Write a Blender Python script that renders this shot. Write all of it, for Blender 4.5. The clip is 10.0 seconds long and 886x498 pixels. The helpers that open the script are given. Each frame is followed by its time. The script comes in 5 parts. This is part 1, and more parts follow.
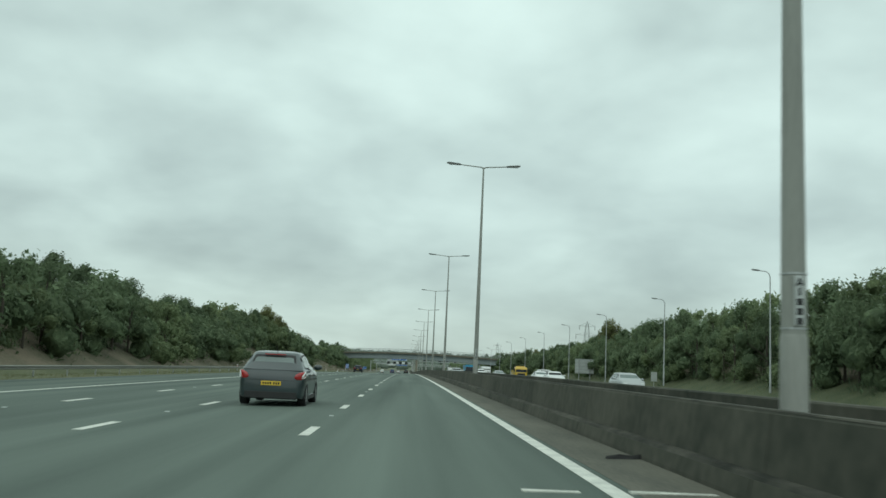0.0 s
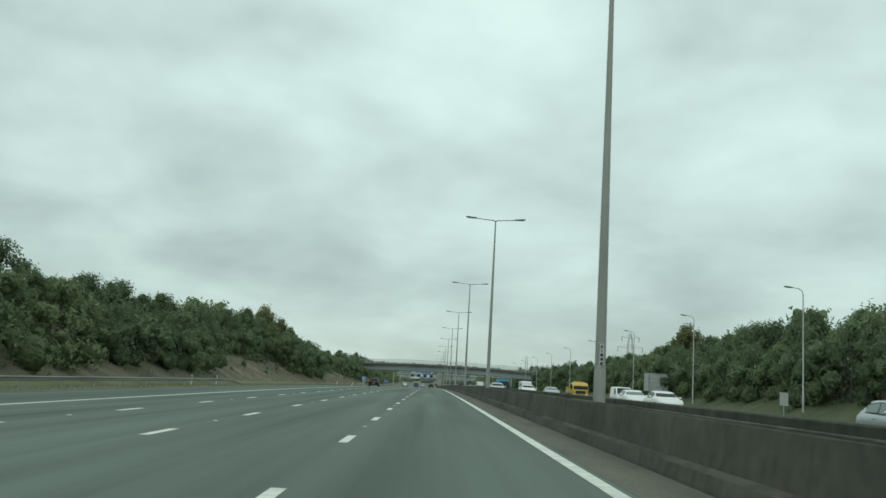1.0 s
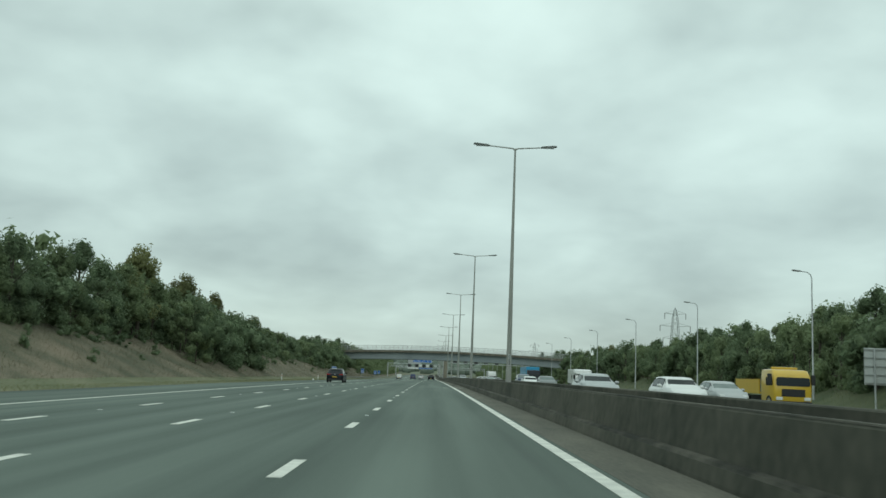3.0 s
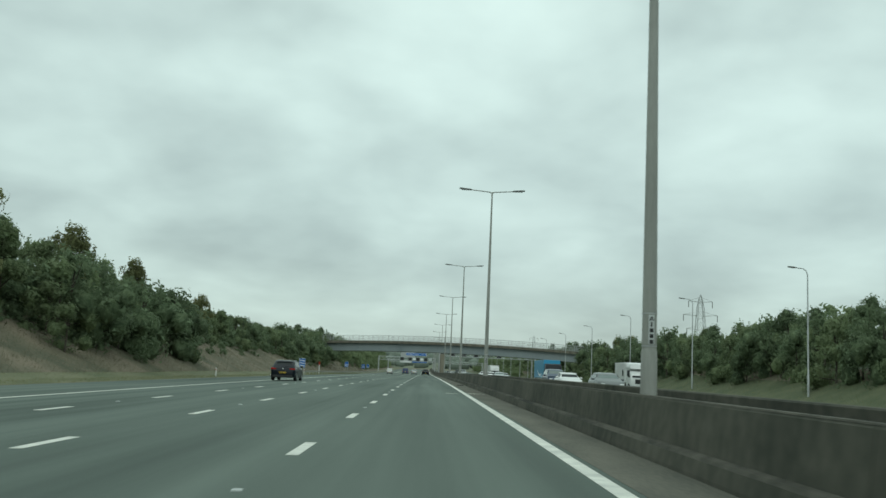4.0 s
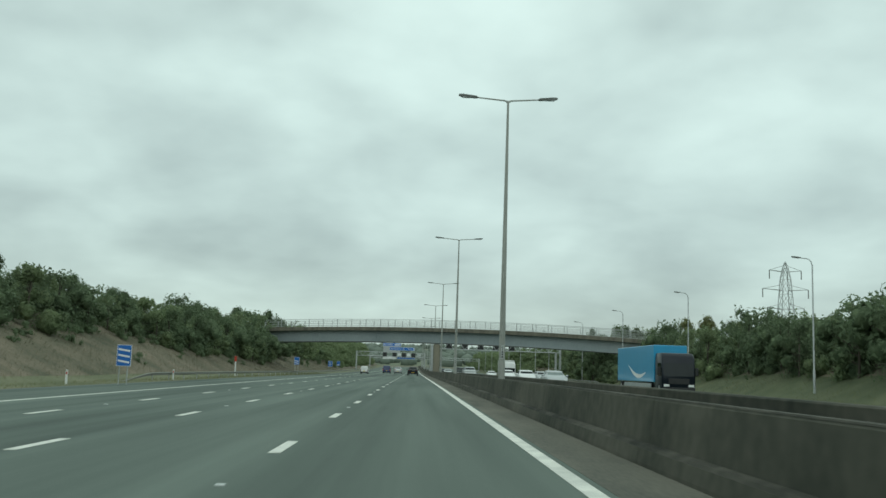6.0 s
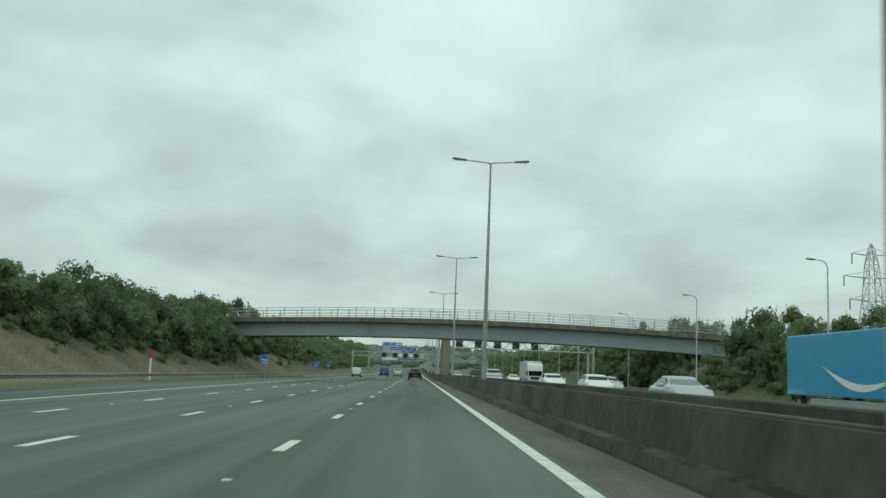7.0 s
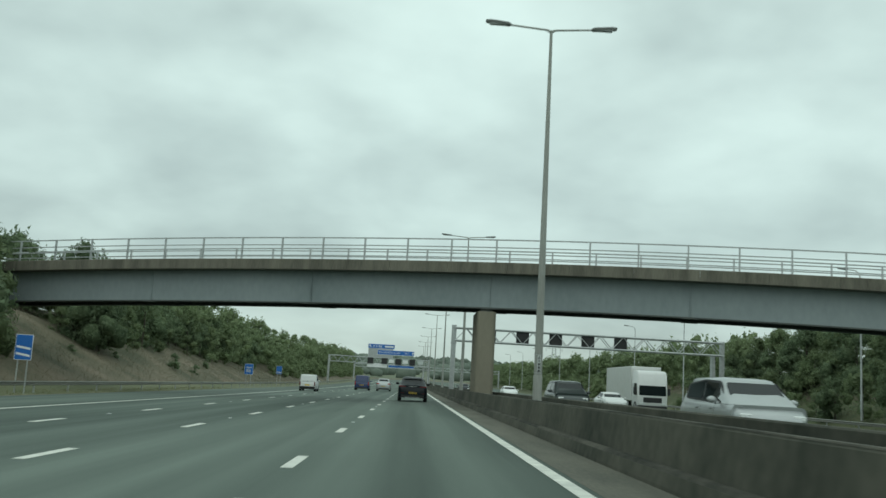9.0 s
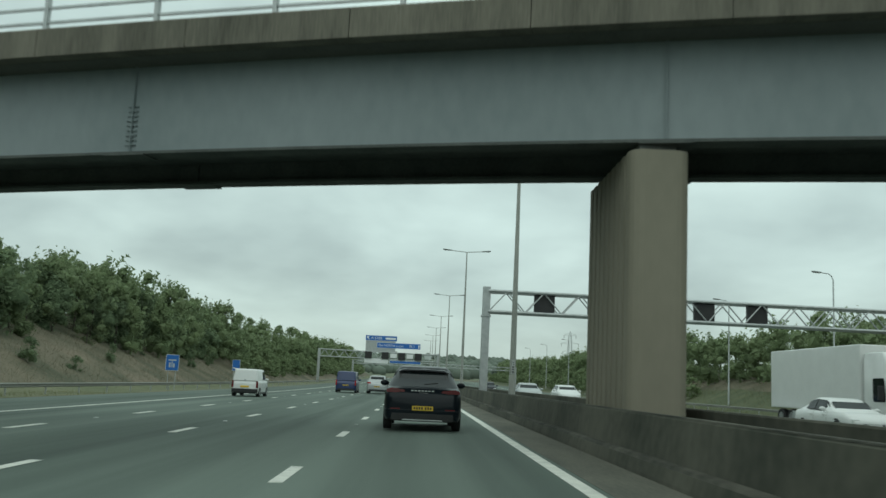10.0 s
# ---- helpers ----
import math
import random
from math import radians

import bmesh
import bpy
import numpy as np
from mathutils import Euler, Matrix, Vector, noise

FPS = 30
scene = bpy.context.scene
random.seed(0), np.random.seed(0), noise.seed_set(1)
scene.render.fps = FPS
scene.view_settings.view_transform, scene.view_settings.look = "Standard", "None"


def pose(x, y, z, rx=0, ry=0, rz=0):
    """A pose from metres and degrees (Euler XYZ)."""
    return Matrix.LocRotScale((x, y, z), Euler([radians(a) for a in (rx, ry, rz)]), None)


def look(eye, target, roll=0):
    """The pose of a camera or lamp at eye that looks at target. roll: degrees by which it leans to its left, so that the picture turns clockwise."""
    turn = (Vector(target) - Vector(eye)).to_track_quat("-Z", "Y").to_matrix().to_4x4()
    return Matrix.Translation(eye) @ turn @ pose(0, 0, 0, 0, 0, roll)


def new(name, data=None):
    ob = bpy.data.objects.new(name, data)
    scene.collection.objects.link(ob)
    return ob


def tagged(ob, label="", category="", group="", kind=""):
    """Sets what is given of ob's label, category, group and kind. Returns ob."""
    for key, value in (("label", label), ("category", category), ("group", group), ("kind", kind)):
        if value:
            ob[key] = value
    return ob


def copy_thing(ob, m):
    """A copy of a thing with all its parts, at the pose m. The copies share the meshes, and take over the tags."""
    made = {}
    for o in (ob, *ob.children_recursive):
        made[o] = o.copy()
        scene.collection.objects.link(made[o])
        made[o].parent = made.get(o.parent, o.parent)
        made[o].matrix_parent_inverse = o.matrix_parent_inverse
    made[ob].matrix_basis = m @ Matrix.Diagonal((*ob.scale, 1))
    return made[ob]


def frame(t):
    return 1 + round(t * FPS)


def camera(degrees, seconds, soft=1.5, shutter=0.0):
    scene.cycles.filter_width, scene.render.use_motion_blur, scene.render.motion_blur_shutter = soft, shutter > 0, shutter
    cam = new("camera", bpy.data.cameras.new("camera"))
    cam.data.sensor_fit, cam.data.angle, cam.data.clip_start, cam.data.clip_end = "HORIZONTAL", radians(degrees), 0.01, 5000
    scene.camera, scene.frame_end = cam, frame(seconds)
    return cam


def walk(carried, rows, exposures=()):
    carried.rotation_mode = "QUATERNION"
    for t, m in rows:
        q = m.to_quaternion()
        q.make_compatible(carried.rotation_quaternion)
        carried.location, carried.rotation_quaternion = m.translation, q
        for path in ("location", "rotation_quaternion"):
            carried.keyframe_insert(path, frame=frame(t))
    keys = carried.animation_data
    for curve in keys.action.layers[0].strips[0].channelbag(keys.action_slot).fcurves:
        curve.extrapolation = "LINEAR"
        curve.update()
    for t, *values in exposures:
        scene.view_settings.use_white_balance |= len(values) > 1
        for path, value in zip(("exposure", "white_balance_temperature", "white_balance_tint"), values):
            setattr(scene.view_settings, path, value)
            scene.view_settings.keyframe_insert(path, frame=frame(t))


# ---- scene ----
cam = camera(52.4, 10.0, soft=1.5, shutter=0.1)

PATH = [
    (0, (-2.104, 0.519, 1.156), (-2.035, 2.500, 1.422), 2.67),
    (0.5, (-2.177, 17.919, 1.243), (-2.148, 19.899, 1.520), 3.49),
    (1, (-2.167, 34.673, 1.307), (-2.157, 36.652, 1.599), 3.33),
    (1.5, (-2.194, 50.576, 1.341), (-2.196, 52.553, 1.644), 3.43),
    (2, (-2.182, 67.951, 1.345), (-2.194, 69.929, 1.639), 2.94),
    (2.5, (-2.068, 86.560, 1.370), (-2.059, 88.540, 1.649), 2.35),
    (4, (-1.995, 138.285, 1.325), (-1.968, 140.268, 1.584), 2.53),
    (4.5, (-1.937, 156.108, 1.275), (-1.904, 158.093, 1.520), 2.46),
    (5, (-1.865, 174.791, 1.215), (-1.819, 176.776, 1.456), 2.09),
    (5.5, (-1.832, 192.481, 1.169), (-1.773, 194.465, 1.418), 1.78),
    (7, (-1.781, 245.283, 0.879), (-1.733, 247.265, 1.138), 2.31),
    (7.5, (-1.811, 264.557, 0.776), (-1.752, 266.538, 1.044), 2.32),
    (8, (-1.875, 282.838, 0.683), (-1.808, 284.818, 0.955), 2.42),
    (8.5, (-1.968, 299.447, 0.580), (-1.902, 301.426, 0.860), 2.73),
    (9, (-2.067, 317.757, 0.434), (-2.013, 319.736, 0.719), 3.15),
    (9.5, (-2.097, 337.149, 0.295), (-2.052, 339.128, 0.580), 2.99),
    (10, (-2.091, 355.477, 0.191), (-2.047, 357.457, 0.472), 2.68),
]
walk(cam, [(t, look(eye, target, roll)) for t, eye, target, roll in PATH])

# ---- world and light ----
world = bpy.data.worlds.new("overcast_sky")
scene.world = world
world.use_nodes = True


def sky_nodes(tree):
    n, l = tree.nodes, tree.links
    n.clear()
    out, bg = n.new("ShaderNodeOutputWorld"), n.new("ShaderNodeBackground")
    tc = n.new("ShaderNodeTexCoord")
    # the cloud deck lies flat overhead: the direction is cast onto a level sheet
    sep, low, div = n.new("ShaderNodeSeparateXYZ"), n.new("ShaderNodeMath"), n.new("ShaderNodeVectorMath")
    l.new(tc.outputs["Generated"], sep.inputs[0])
    low.operation, low.inputs[1].default_value = "ADD", 0.34
    l.new(sep.outputs["Z"], low.inputs[0])
    both = n.new("ShaderNodeCombineXYZ")
    for axis in ("X", "Y", "Z"):
        l.new(low.outputs[0], both.inputs[axis])
    div.operation = "DIVIDE"
    l.new(tc.outputs["Generated"], div.inputs[0])
    l.new(both.outputs[0], div.inputs[1])
    big, small = n.new("ShaderNodeTexNoise"), n.new("ShaderNodeTexNoise")
    big.inputs["Scale"].default_value, big.inputs["Detail"].default_value = 2.5, 3.5
    big.inputs["Roughness"].default_value, big.inputs["Distortion"].default_value = 0.46, 0.25
    small.inputs["Scale"].default_value, small.inputs["Detail"].default_value = 9.0, 4.0
    l.new(div.outputs[0], big.inputs["Vector"])
    l.new(div.outputs[0], small.inputs["Vector"])
    mixn = n.new("ShaderNodeMix")
    mixn.inputs[0].default_value = 0.16
    l.new(big.outputs["Fac"], mixn.inputs[2])
    l.new(small.outputs["Fac"], mixn.inputs[3])
    ramp = n.new("ShaderNodeValToRGB")
    e = ramp.color_ramp.elements
    e[0].position, e[0].color = 0.33, (0.46, 0.585, 0.55, 1)
    e[1].position, e[1].color = 0.68, (0.715, 0.905, 0.84, 1)
    l.new(mixn.outputs[0], ramp.inputs["Fac"])
    # the cloud deck is a little greyer towards the horizon
    up = n.new("ShaderNodeMapRange")
    up.inputs["From Min"].default_value, up.inputs["From Max"].default_value = 0.0, 0.34
    up.inputs["To Min"].default_value, up.inputs["To Max"].default_value = 0.70, 1.0
    l.new(sep.outputs["Z"], up.inputs["Value"])
    mul = n.new("ShaderNodeMix")
    mul.data_type, mul.blend_type = "RGBA", "MULTIPLY"
    mul.inputs[0].default_value = 1.0
    l.new(ramp.outputs["Color"], mul.inputs[6])
    l.new(up.outputs["Result"], mul.inputs[7])
    # thin sky behind the clouds
    sky = n.new("ShaderNodeTexSky")
    sky.sky_type, sky.sun_disc = "NISHITA", False
    sky.sun_elevation, sky.sun_rotation = radians(48), radians(200)
    add = n.new("ShaderNodeMix")
    add.data_type, add.blend_type = "RGBA", "ADD"
    add.inputs[0].default_value = 0.012
    l.new(mul.outputs[2], add.inputs[6])
    l.new(sky.outputs["Color"], add.inputs[7])
    l.new(add.outputs[2], bg.inputs["Color"])
    bg.inputs["Strength"].default_value = 1.0
    l.new(bg.outputs[0], out.inputs["Surface"])


sky_nodes(world.node_tree)
sun_data = bpy.data.lights.new("sun", "SUN")
sun_data.energy, sun_data.angle, sun_data.color = 0.62, radians(110), (0.97, 1.0, 0.96)
sun = new("sun", sun_data)
sun.matrix_world = look((0, -40, 80), (6, 0, 0))

# ---- materials ----


def mat(name, a, b, scale=1.0, rough=0.7, metal=0.0, bump=0.0, fine=40.0, stretch=(1, 1, 1), spread=0.5, island=0.0, per_object=0.0, coat=0.0, coords="Object", spec=0.5):
    """A surface of two colours mixed by a broad noise and a fine grain, with relief of the grain."""
    m = bpy.data.materials.new(name)
    m.use_nodes = True
    t = m.node_tree
    n, l = t.nodes, t.links
    p = n["Principled BSDF"]
    p.inputs["Roughness"].default_value, p.inputs["Metallic"].default_value = rough, metal
    p.inputs["Specular IOR Level"].default_value = spec
    if coat:
        p.inputs["Coat Weight"].default_value, p.inputs["Coat Roughness"].default_value = coat, 0.06
    tc, mp = n.new("ShaderNodeTexCoord"), n.new("ShaderNodeMapping")
    mp.inputs["Scale"].default_value = stretch
    l.new(tc.outputs[coords], mp.inputs["Vector"])
    big, grain = n.new("ShaderNodeTexNoise"), n.new("ShaderNodeTexNoise")
    big.inputs["Scale"].default_value, big.inputs["Detail"].default_value = scale, 4
    grain.inputs["Scale"].default_value, grain.inputs["Detail"].default_value = fine, 3
    l.new(mp.outputs["Vector"], big.inputs["Vector"])
    l.new(mp.outputs["Vector"], grain.inputs["Vector"])
    mixed = n.new("ShaderNodeMix")
    mixed.inputs[0].default_value = 0.35
    l.new(big.outputs["Fac"], mixed.inputs[2])
    l.new(grain.outputs["Fac"], mixed.inputs[3])
    ramp = n.new("ShaderNodeValToRGB")
    e = ramp.color_ramp.elements
    e[0].position, e[1].position = 0.5 - spread * 0.4, 0.5 + spread * 0.4
    e[0].color, e[1].color = (*a, 1), (*b, 1)
    l.new(mixed.outputs[0], ramp.inputs["Fac"])
    colour = ramp.outputs["Color"]
    for amount, node, socket in ((island, "ShaderNodeNewGeometry", "Random Per Island"), (per_object, "ShaderNodeObjectInfo", "Random")):
        if amount:
            src, rng, hsv = n.new(node), n.new("ShaderNodeMapRange"), n.new("ShaderNodeHueSaturation")
            rng.inputs["To Min"].default_value, rng.inputs["To Max"].default_value = 1 - amount, 1 + amount
            l.new(src.outputs[socket], rng.inputs["Value"])
            l.new(rng.outputs["Result"], hsv.inputs["Value"])
            l.new(colour, hsv.inputs["Color"])
            colour = hsv.outputs["Color"]
    l.new(colour, p.inputs["Base Color"])
    if bump:
        bn = n.new("ShaderNodeBump")
        bn.inputs["Strength"].default_value, bn.inputs["Distance"].default_value = bump, 0.01
        l.new(grain.outputs["Fac"], bn.inputs["Height"])
        l.new(bn.outputs["Normal"], p.inputs["Normal"])
    return m


def leaf_mat(name, a, b, scale=0.35, island=0.34):
    """Leaves that let part of the light through."""
    m = mat(name, a, b, scale, 0.7, island=island, per_object=0.2, spec=0.25)
    n, l = m.node_tree.nodes, m.node_tree.links
    p = n["Principled BSDF"]
    thin, mixed = n.new("ShaderNodeBsdfTranslucent"), n.new("ShaderNodeMixShader")
    mixed.inputs[0].default_value = 0.42
    l.new(p.inputs["Base Color"].links[0].from_socket, thin.inputs["Color"])
    l.new(p.outputs[0], mixed.inputs[1])
    l.new(thin.outputs[0], mixed.inputs[2])
    l.new(mixed.outputs[0], n["Material Output"].inputs["Surface"])
    return m


def asphalt_mat():
    """Grey tarmac with paler wheel tracks along y, dark patches and fine aggregate."""
    m = bpy.data.materials.new("asphalt")
    m.use_nodes = True
    t = m.node_tree
    n, l = t.nodes, t.links
    p = n["Principled BSDF"]
    p.inputs["Roughness"].default_value, p.inputs["Specular IOR Level"].default_value = 0.8, 0.16
    tc = n.new("ShaderNodeTexCoord")

    def noise_at(scale, stretch, detail=4):
        mp, ns = n.new("ShaderNodeMapping"), n.new("ShaderNodeTexNoise")
        mp.inputs["Scale"].default_value = stretch
        ns.inputs["Scale"].default_value, ns.inputs["Detail"].default_value = scale, detail
        l.new(tc.outputs["Object"], mp.inputs["Vector"])
        l.new(mp.outputs["Vector"], ns.inputs["Vector"])
        return ns.outputs["Fac"]

    tracks, patches, stones = noise_at(1.0, (1.0, 0.016, 1)), noise_at(0.30, (1, 0.12, 1)), noise_at(90, (1, 1, 1), 2)
    m1, m2 = n.new("ShaderNodeMix"), n.new("ShaderNodeMix")
    m1.inputs[0].default_value, m2.inputs[0].default_value = 0.40, 0.22
    l.new(tracks, m1.inputs[2]), l.new(patches, m1.inputs[3])
    l.new(m1.outputs[0], m2.inputs[2]), l.new(stones, m2.inputs[3])
    ramp = n.new("ShaderNodeValToRGB")
    e = ramp.color_ramp.elements
    e[0].position, e[0].color = 0.34, (0.092, 0.122, 0.111, 1)
    e[1].position, e[1].color = 0.64, (0.252, 0.314, 0.284, 1)
    l.new(m2.outputs[0], ramp.inputs["Fac"])
    # paler, browner lanes nearer the verge, with some windscreen haze in their colour
    sep, wob, lane = n.new("ShaderNodeSeparateXYZ"), n.new("ShaderNodeMath"), n.new("ShaderNodeValToRGB")
    l.new(tc.outputs["Object"], sep.inputs[0])
    wob.operation = "MULTIPLY_ADD"
    wob.inputs[1].default_value = 1.0
    l.new(sep.outputs["X"], wob.inputs[0])
    slow = n.new("ShaderNodeMath")
    slow.operation = "MULTIPLY"
    slow.inputs[1].default_value = 2.0
    l.new(patches, slow.inputs[0])
    l.new(slow.outputs[0], wob.inputs[2])
    rng_x = n.new("ShaderNodeMapRange")
    rng_x.inputs["From Min"].default_value, rng_x.inputs["From Max"].default_value = -15.0, 5.0
    l.new(wob.outputs[0], rng_x.inputs["Value"])
    le = lane.color_ramp.elements
    le[0].position, le[0].color = 0.06, (1.66, 1.44, 1.18, 1)
    le[1].position, le[1].color = 0.82, (0.345, 0.36, 0.36, 1)
    for pos, c in ((0.20, (1.30, 1.18, 1.00)), (0.26, (1.55, 1.38, 1.13)), (0.34, (1.10, 1.03, 0.90)), (0.41, (1.25, 1.15, 0.98)), (0.47, (0.60, 0.60, 0.57)), (0.55, (0.66, 0.655, 0.62)), (0.61, (0.36, 0.38, 0.375)), (0.66, (0.43, 0.445, 0.43)), (0.72, (0.37, 0.39, 0.385))):
        el = le.new(pos)
        el.color = (*c, 1)
    tone = n.new("ShaderNodeMix")
    tone.data_type, tone.blend_type = "RGBA", "MULTIPLY"
    tone.inputs[0].default_value = 1.0
    l.new(ramp.outputs["Color"], tone.inputs[6])
    l.new(lane.outputs["Color"], tone.inputs[7])
    l.new(tone.outputs[2], p.inputs["Base Color"])
    bn = n.new("ShaderNodeBump")
    bn.inputs["Strength"].default_value, bn.inputs["Distance"].default_value = 0.35, 0.008
    l.new(stones, bn.inputs["Height"])
    l.new(bn.outputs["Normal"], p.inputs["Normal"])
    return m


ASPHALT = asphalt_mat()
SHOULDER = mat("gritty_shoulder_asphalt", (0.082, 0.086, 0.072), (0.175, 0.168, 0.136), 1.3, 0.9, bump=0.4, fine=24, stretch=(1, 0.22, 1), spread=0.5, spec=0.15)
LINE = mat("thermoplastic_line_paint", (0.50, 0.51, 0.46), (0.78, 0.78, 0.70), 3, 0.6, bump=0.2, fine=50, spread=0.35)
CONCRETE = mat("stained_barrier_concrete", (0.036, 0.041, 0.032), (0.122, 0.119, 0.095), 0.50, 0.9, bump=0.4, fine=6.0, stretch=(1, 0.7, 0.6), spread=0.44, spec=0.2)
PALE_CONCRETE = mat("weathered_pale_concrete", (0.15, 0.142, 0.112), (0.285, 0.268, 0.212), 0.7, 0.85, bump=0.3, fine=25, stretch=(1, 1, 0.3))
PIER_CONCRETE = mat("smooth_beige_concrete", (0.215, 0.198, 0.152), (0.275, 0.252, 0.196), 0.8, 0.85, bump=0.12, fine=5, spread=0.7, stretch=(1, 1, 0.5), spec=0.2)
LEDGE = mat("worn_concrete_edge", (0.030, 0.032, 0.026), (0.105, 0.102, 0.083), 0.6, 0.9, bump=0.4, fine=5, stretch=(1, 0.5, 1), spread=0.26, spec=0.2)
FILL = mat("dark_median_filling", (0.020, 0.023, 0.018), (0.060, 0.060, 0.046), 0.7, 1.0, bump=0.4, fine=8, spread=0.4, spec=0.02)
# grime and the shade below the deck, both put into the colour
SOFFIT = mat("shaded_grimy_soffit", (0.085, 0.088, 0.076), (0.15, 0.148, 0.126), 0.8, 0.9, bump=0.3, fine=15)
COPING = mat("streaked_coping_concrete", (0.075, 0.072, 0.055), (0.20, 0.185, 0.145), 1.6, 0.85, bump=0.3, fine=20, stretch=(1, 1, 0.12))
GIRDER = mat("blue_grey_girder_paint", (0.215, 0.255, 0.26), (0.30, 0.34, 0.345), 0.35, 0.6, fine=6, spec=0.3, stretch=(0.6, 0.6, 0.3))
# darker than the girder paint; on the inner girder it stands for deck shade
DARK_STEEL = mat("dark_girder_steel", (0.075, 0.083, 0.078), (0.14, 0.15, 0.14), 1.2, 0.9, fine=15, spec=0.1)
GALV = mat("galvanised_steel", (0.34, 0.36, 0.36), (0.50, 0.52, 0.51), 3, 0.45, metal=0.5, fine=60)
MAST = mat("weathered_grey_mast_paint", (0.24, 0.25, 0.225), (0.36, 0.37, 0.335), 2.0, 0.6, fine=30, stretch=(1, 1, 0.15))
LAMP_HEAD = mat("dark_grey_lantern", (0.15, 0.158, 0.15), (0.24, 0.25, 0.24), 3, 0.5)
SOIL = mat("earth_and_dry_grass", (0.072, 0.078, 0.045), (0.205, 0.168, 0.118), 0.22, 0.95, bump=0.8, fine=6, spread=0.3)
VERGE = mat("mown_verge_turf", (0.092, 0.115, 0.055), (0.185, 0.185, 0.110), 0.45, 0.95, bump=0.6, fine=9, stretch=(1, 0.35, 1), spread=0.4)
ROUGH_TURF = mat("rough_green_turf", (0.052, 0.074, 0.032), (0.115, 0.125, 0.066), 0.4, 0.95, bump=0.6, fine=7, spread=0.4)
BRACKEN = leaf_mat("dry_bracken", (0.110, 0.118, 0.068), (0.235, 0.198, 0.138), 0.2, 0.12)
GRASS = leaf_mat("verge_grass", (0.115, 0.135, 0.058), (0.25, 0.24, 0.125), 0.5, 0.2)
LEAF_A = leaf_mat("leaf_mid_green", (0.135, 0.185, 0.095), (0.245, 0.300, 0.160), island=0.18)
LEAF_B = leaf_mat("leaf_dark_green", (0.108, 0.155, 0.088), (0.195, 0.252, 0.142), island=0.18)
LEAF_C = leaf_mat("leaf_yellowing", (0.155, 0.175, 0.080), (0.25, 0.255, 0.115), island=0.18)
BARK = mat("bark", (0.05, 0.042, 0.032), (0.11, 0.095, 0.075), 3, 0.95, bump=0.5, fine=20, stretch=(1, 1, 0.2))


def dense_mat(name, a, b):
    """The thick of a crown: leaf sprays too close to tell apart, mottled and deeply creased, their shade in the colour.
    """
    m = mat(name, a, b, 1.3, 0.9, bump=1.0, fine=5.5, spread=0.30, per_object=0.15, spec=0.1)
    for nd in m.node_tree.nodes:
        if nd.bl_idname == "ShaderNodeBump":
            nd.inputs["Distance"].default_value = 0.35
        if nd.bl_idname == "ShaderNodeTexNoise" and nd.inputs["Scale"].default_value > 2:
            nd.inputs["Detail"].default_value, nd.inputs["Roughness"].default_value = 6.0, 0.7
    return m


# the leaf greens again, darkened to carry the shade inside the crowns
DENSE = {"leaf_mid_green": dense_mat("shaded_core_mid_green", (0.082, 0.115, 0.058), (0.19, 0.238, 0.12)), "leaf_dark_green": dense_mat("shaded_core_dark_green", (0.066, 0.096, 0.054), (0.15, 0.198, 0.108)), "leaf_yellowing": dense_mat("shaded_core_yellowing", (0.085, 0.105, 0.048), (0.20, 0.215, 0.095))}
# distance haze is put into this greyer, bluer woodland green
HAZED_GREEN = mat("far_woodland", (0.095, 0.125, 0.10), (0.155, 0.185, 0.15), 0.02, 1.0, island=0.15)
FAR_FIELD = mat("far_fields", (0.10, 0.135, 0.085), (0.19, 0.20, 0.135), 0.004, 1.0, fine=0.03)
RAIL = mat("weathered_guard_rail_steel", (0.15, 0.155, 0.135), (0.29, 0.29, 0.26), 1.2, 0.5, metal=0.3, fine=30, stretch=(1, 0.1, 1))
BLUE_SIGN = mat("blue_sign_face", (0.012, 0.12, 0.42), (0.02, 0.15, 0.50), 1.5, 0.4)
WHITE = mat("white_sign_face", (0.72, 0.73, 0.72), (0.82, 0.83, 0.82), 2, 0.45)
GREY_PANEL = mat("grey_sign_back", (0.42, 0.45, 0.44), (0.55, 0.58, 0.56), 1.4, 0.55)
BLACK = mat("matt_black_housing", (0.012, 0.013, 0.013), (0.03, 0.03, 0.03), 2, 0.6)
RED = mat("red_reflector", (0.42, 0.035, 0.02), (0.55, 0.06, 0.03), 4, 0.4)

# ---- mesh helpers ----


def thing(name, label, category, group="", kind="", at=(0, 0, 0), yaw=0.0):
    ob = new(name)
    ob.empty_display_size = 0.2
    ob.matrix_basis = pose(*at, 0, 0, yaw)
    return tagged(ob, label, category, group, kind)


def link_mesh(name, bm, material, smooth=False):
    me = bpy.data.meshes.new(name)
    bm.normal_update()
    bm.to_mesh(me)
    bm.free()
    for m in material if isinstance(material, (list, tuple)) else (material,):
        me.materials.append(m)
    if smooth:
        me.shade_smooth()
    return new(name, me)


def part(name, bm, material, parent, label="", smooth=False):
    ob = link_mesh(name, bm, material, smooth)
    ob.parent = parent
    if label:
        ob["label"] = label
    return ob


def raw_mesh(name, verts, faces, material, smooth=False):
    me = bpy.data.meshes.new(name)
    me.from_pydata(verts, [], faces)
    me.materials.append(material)
    if smooth:
        me.shade_smooth()
    me.update()
    return new(name, me)


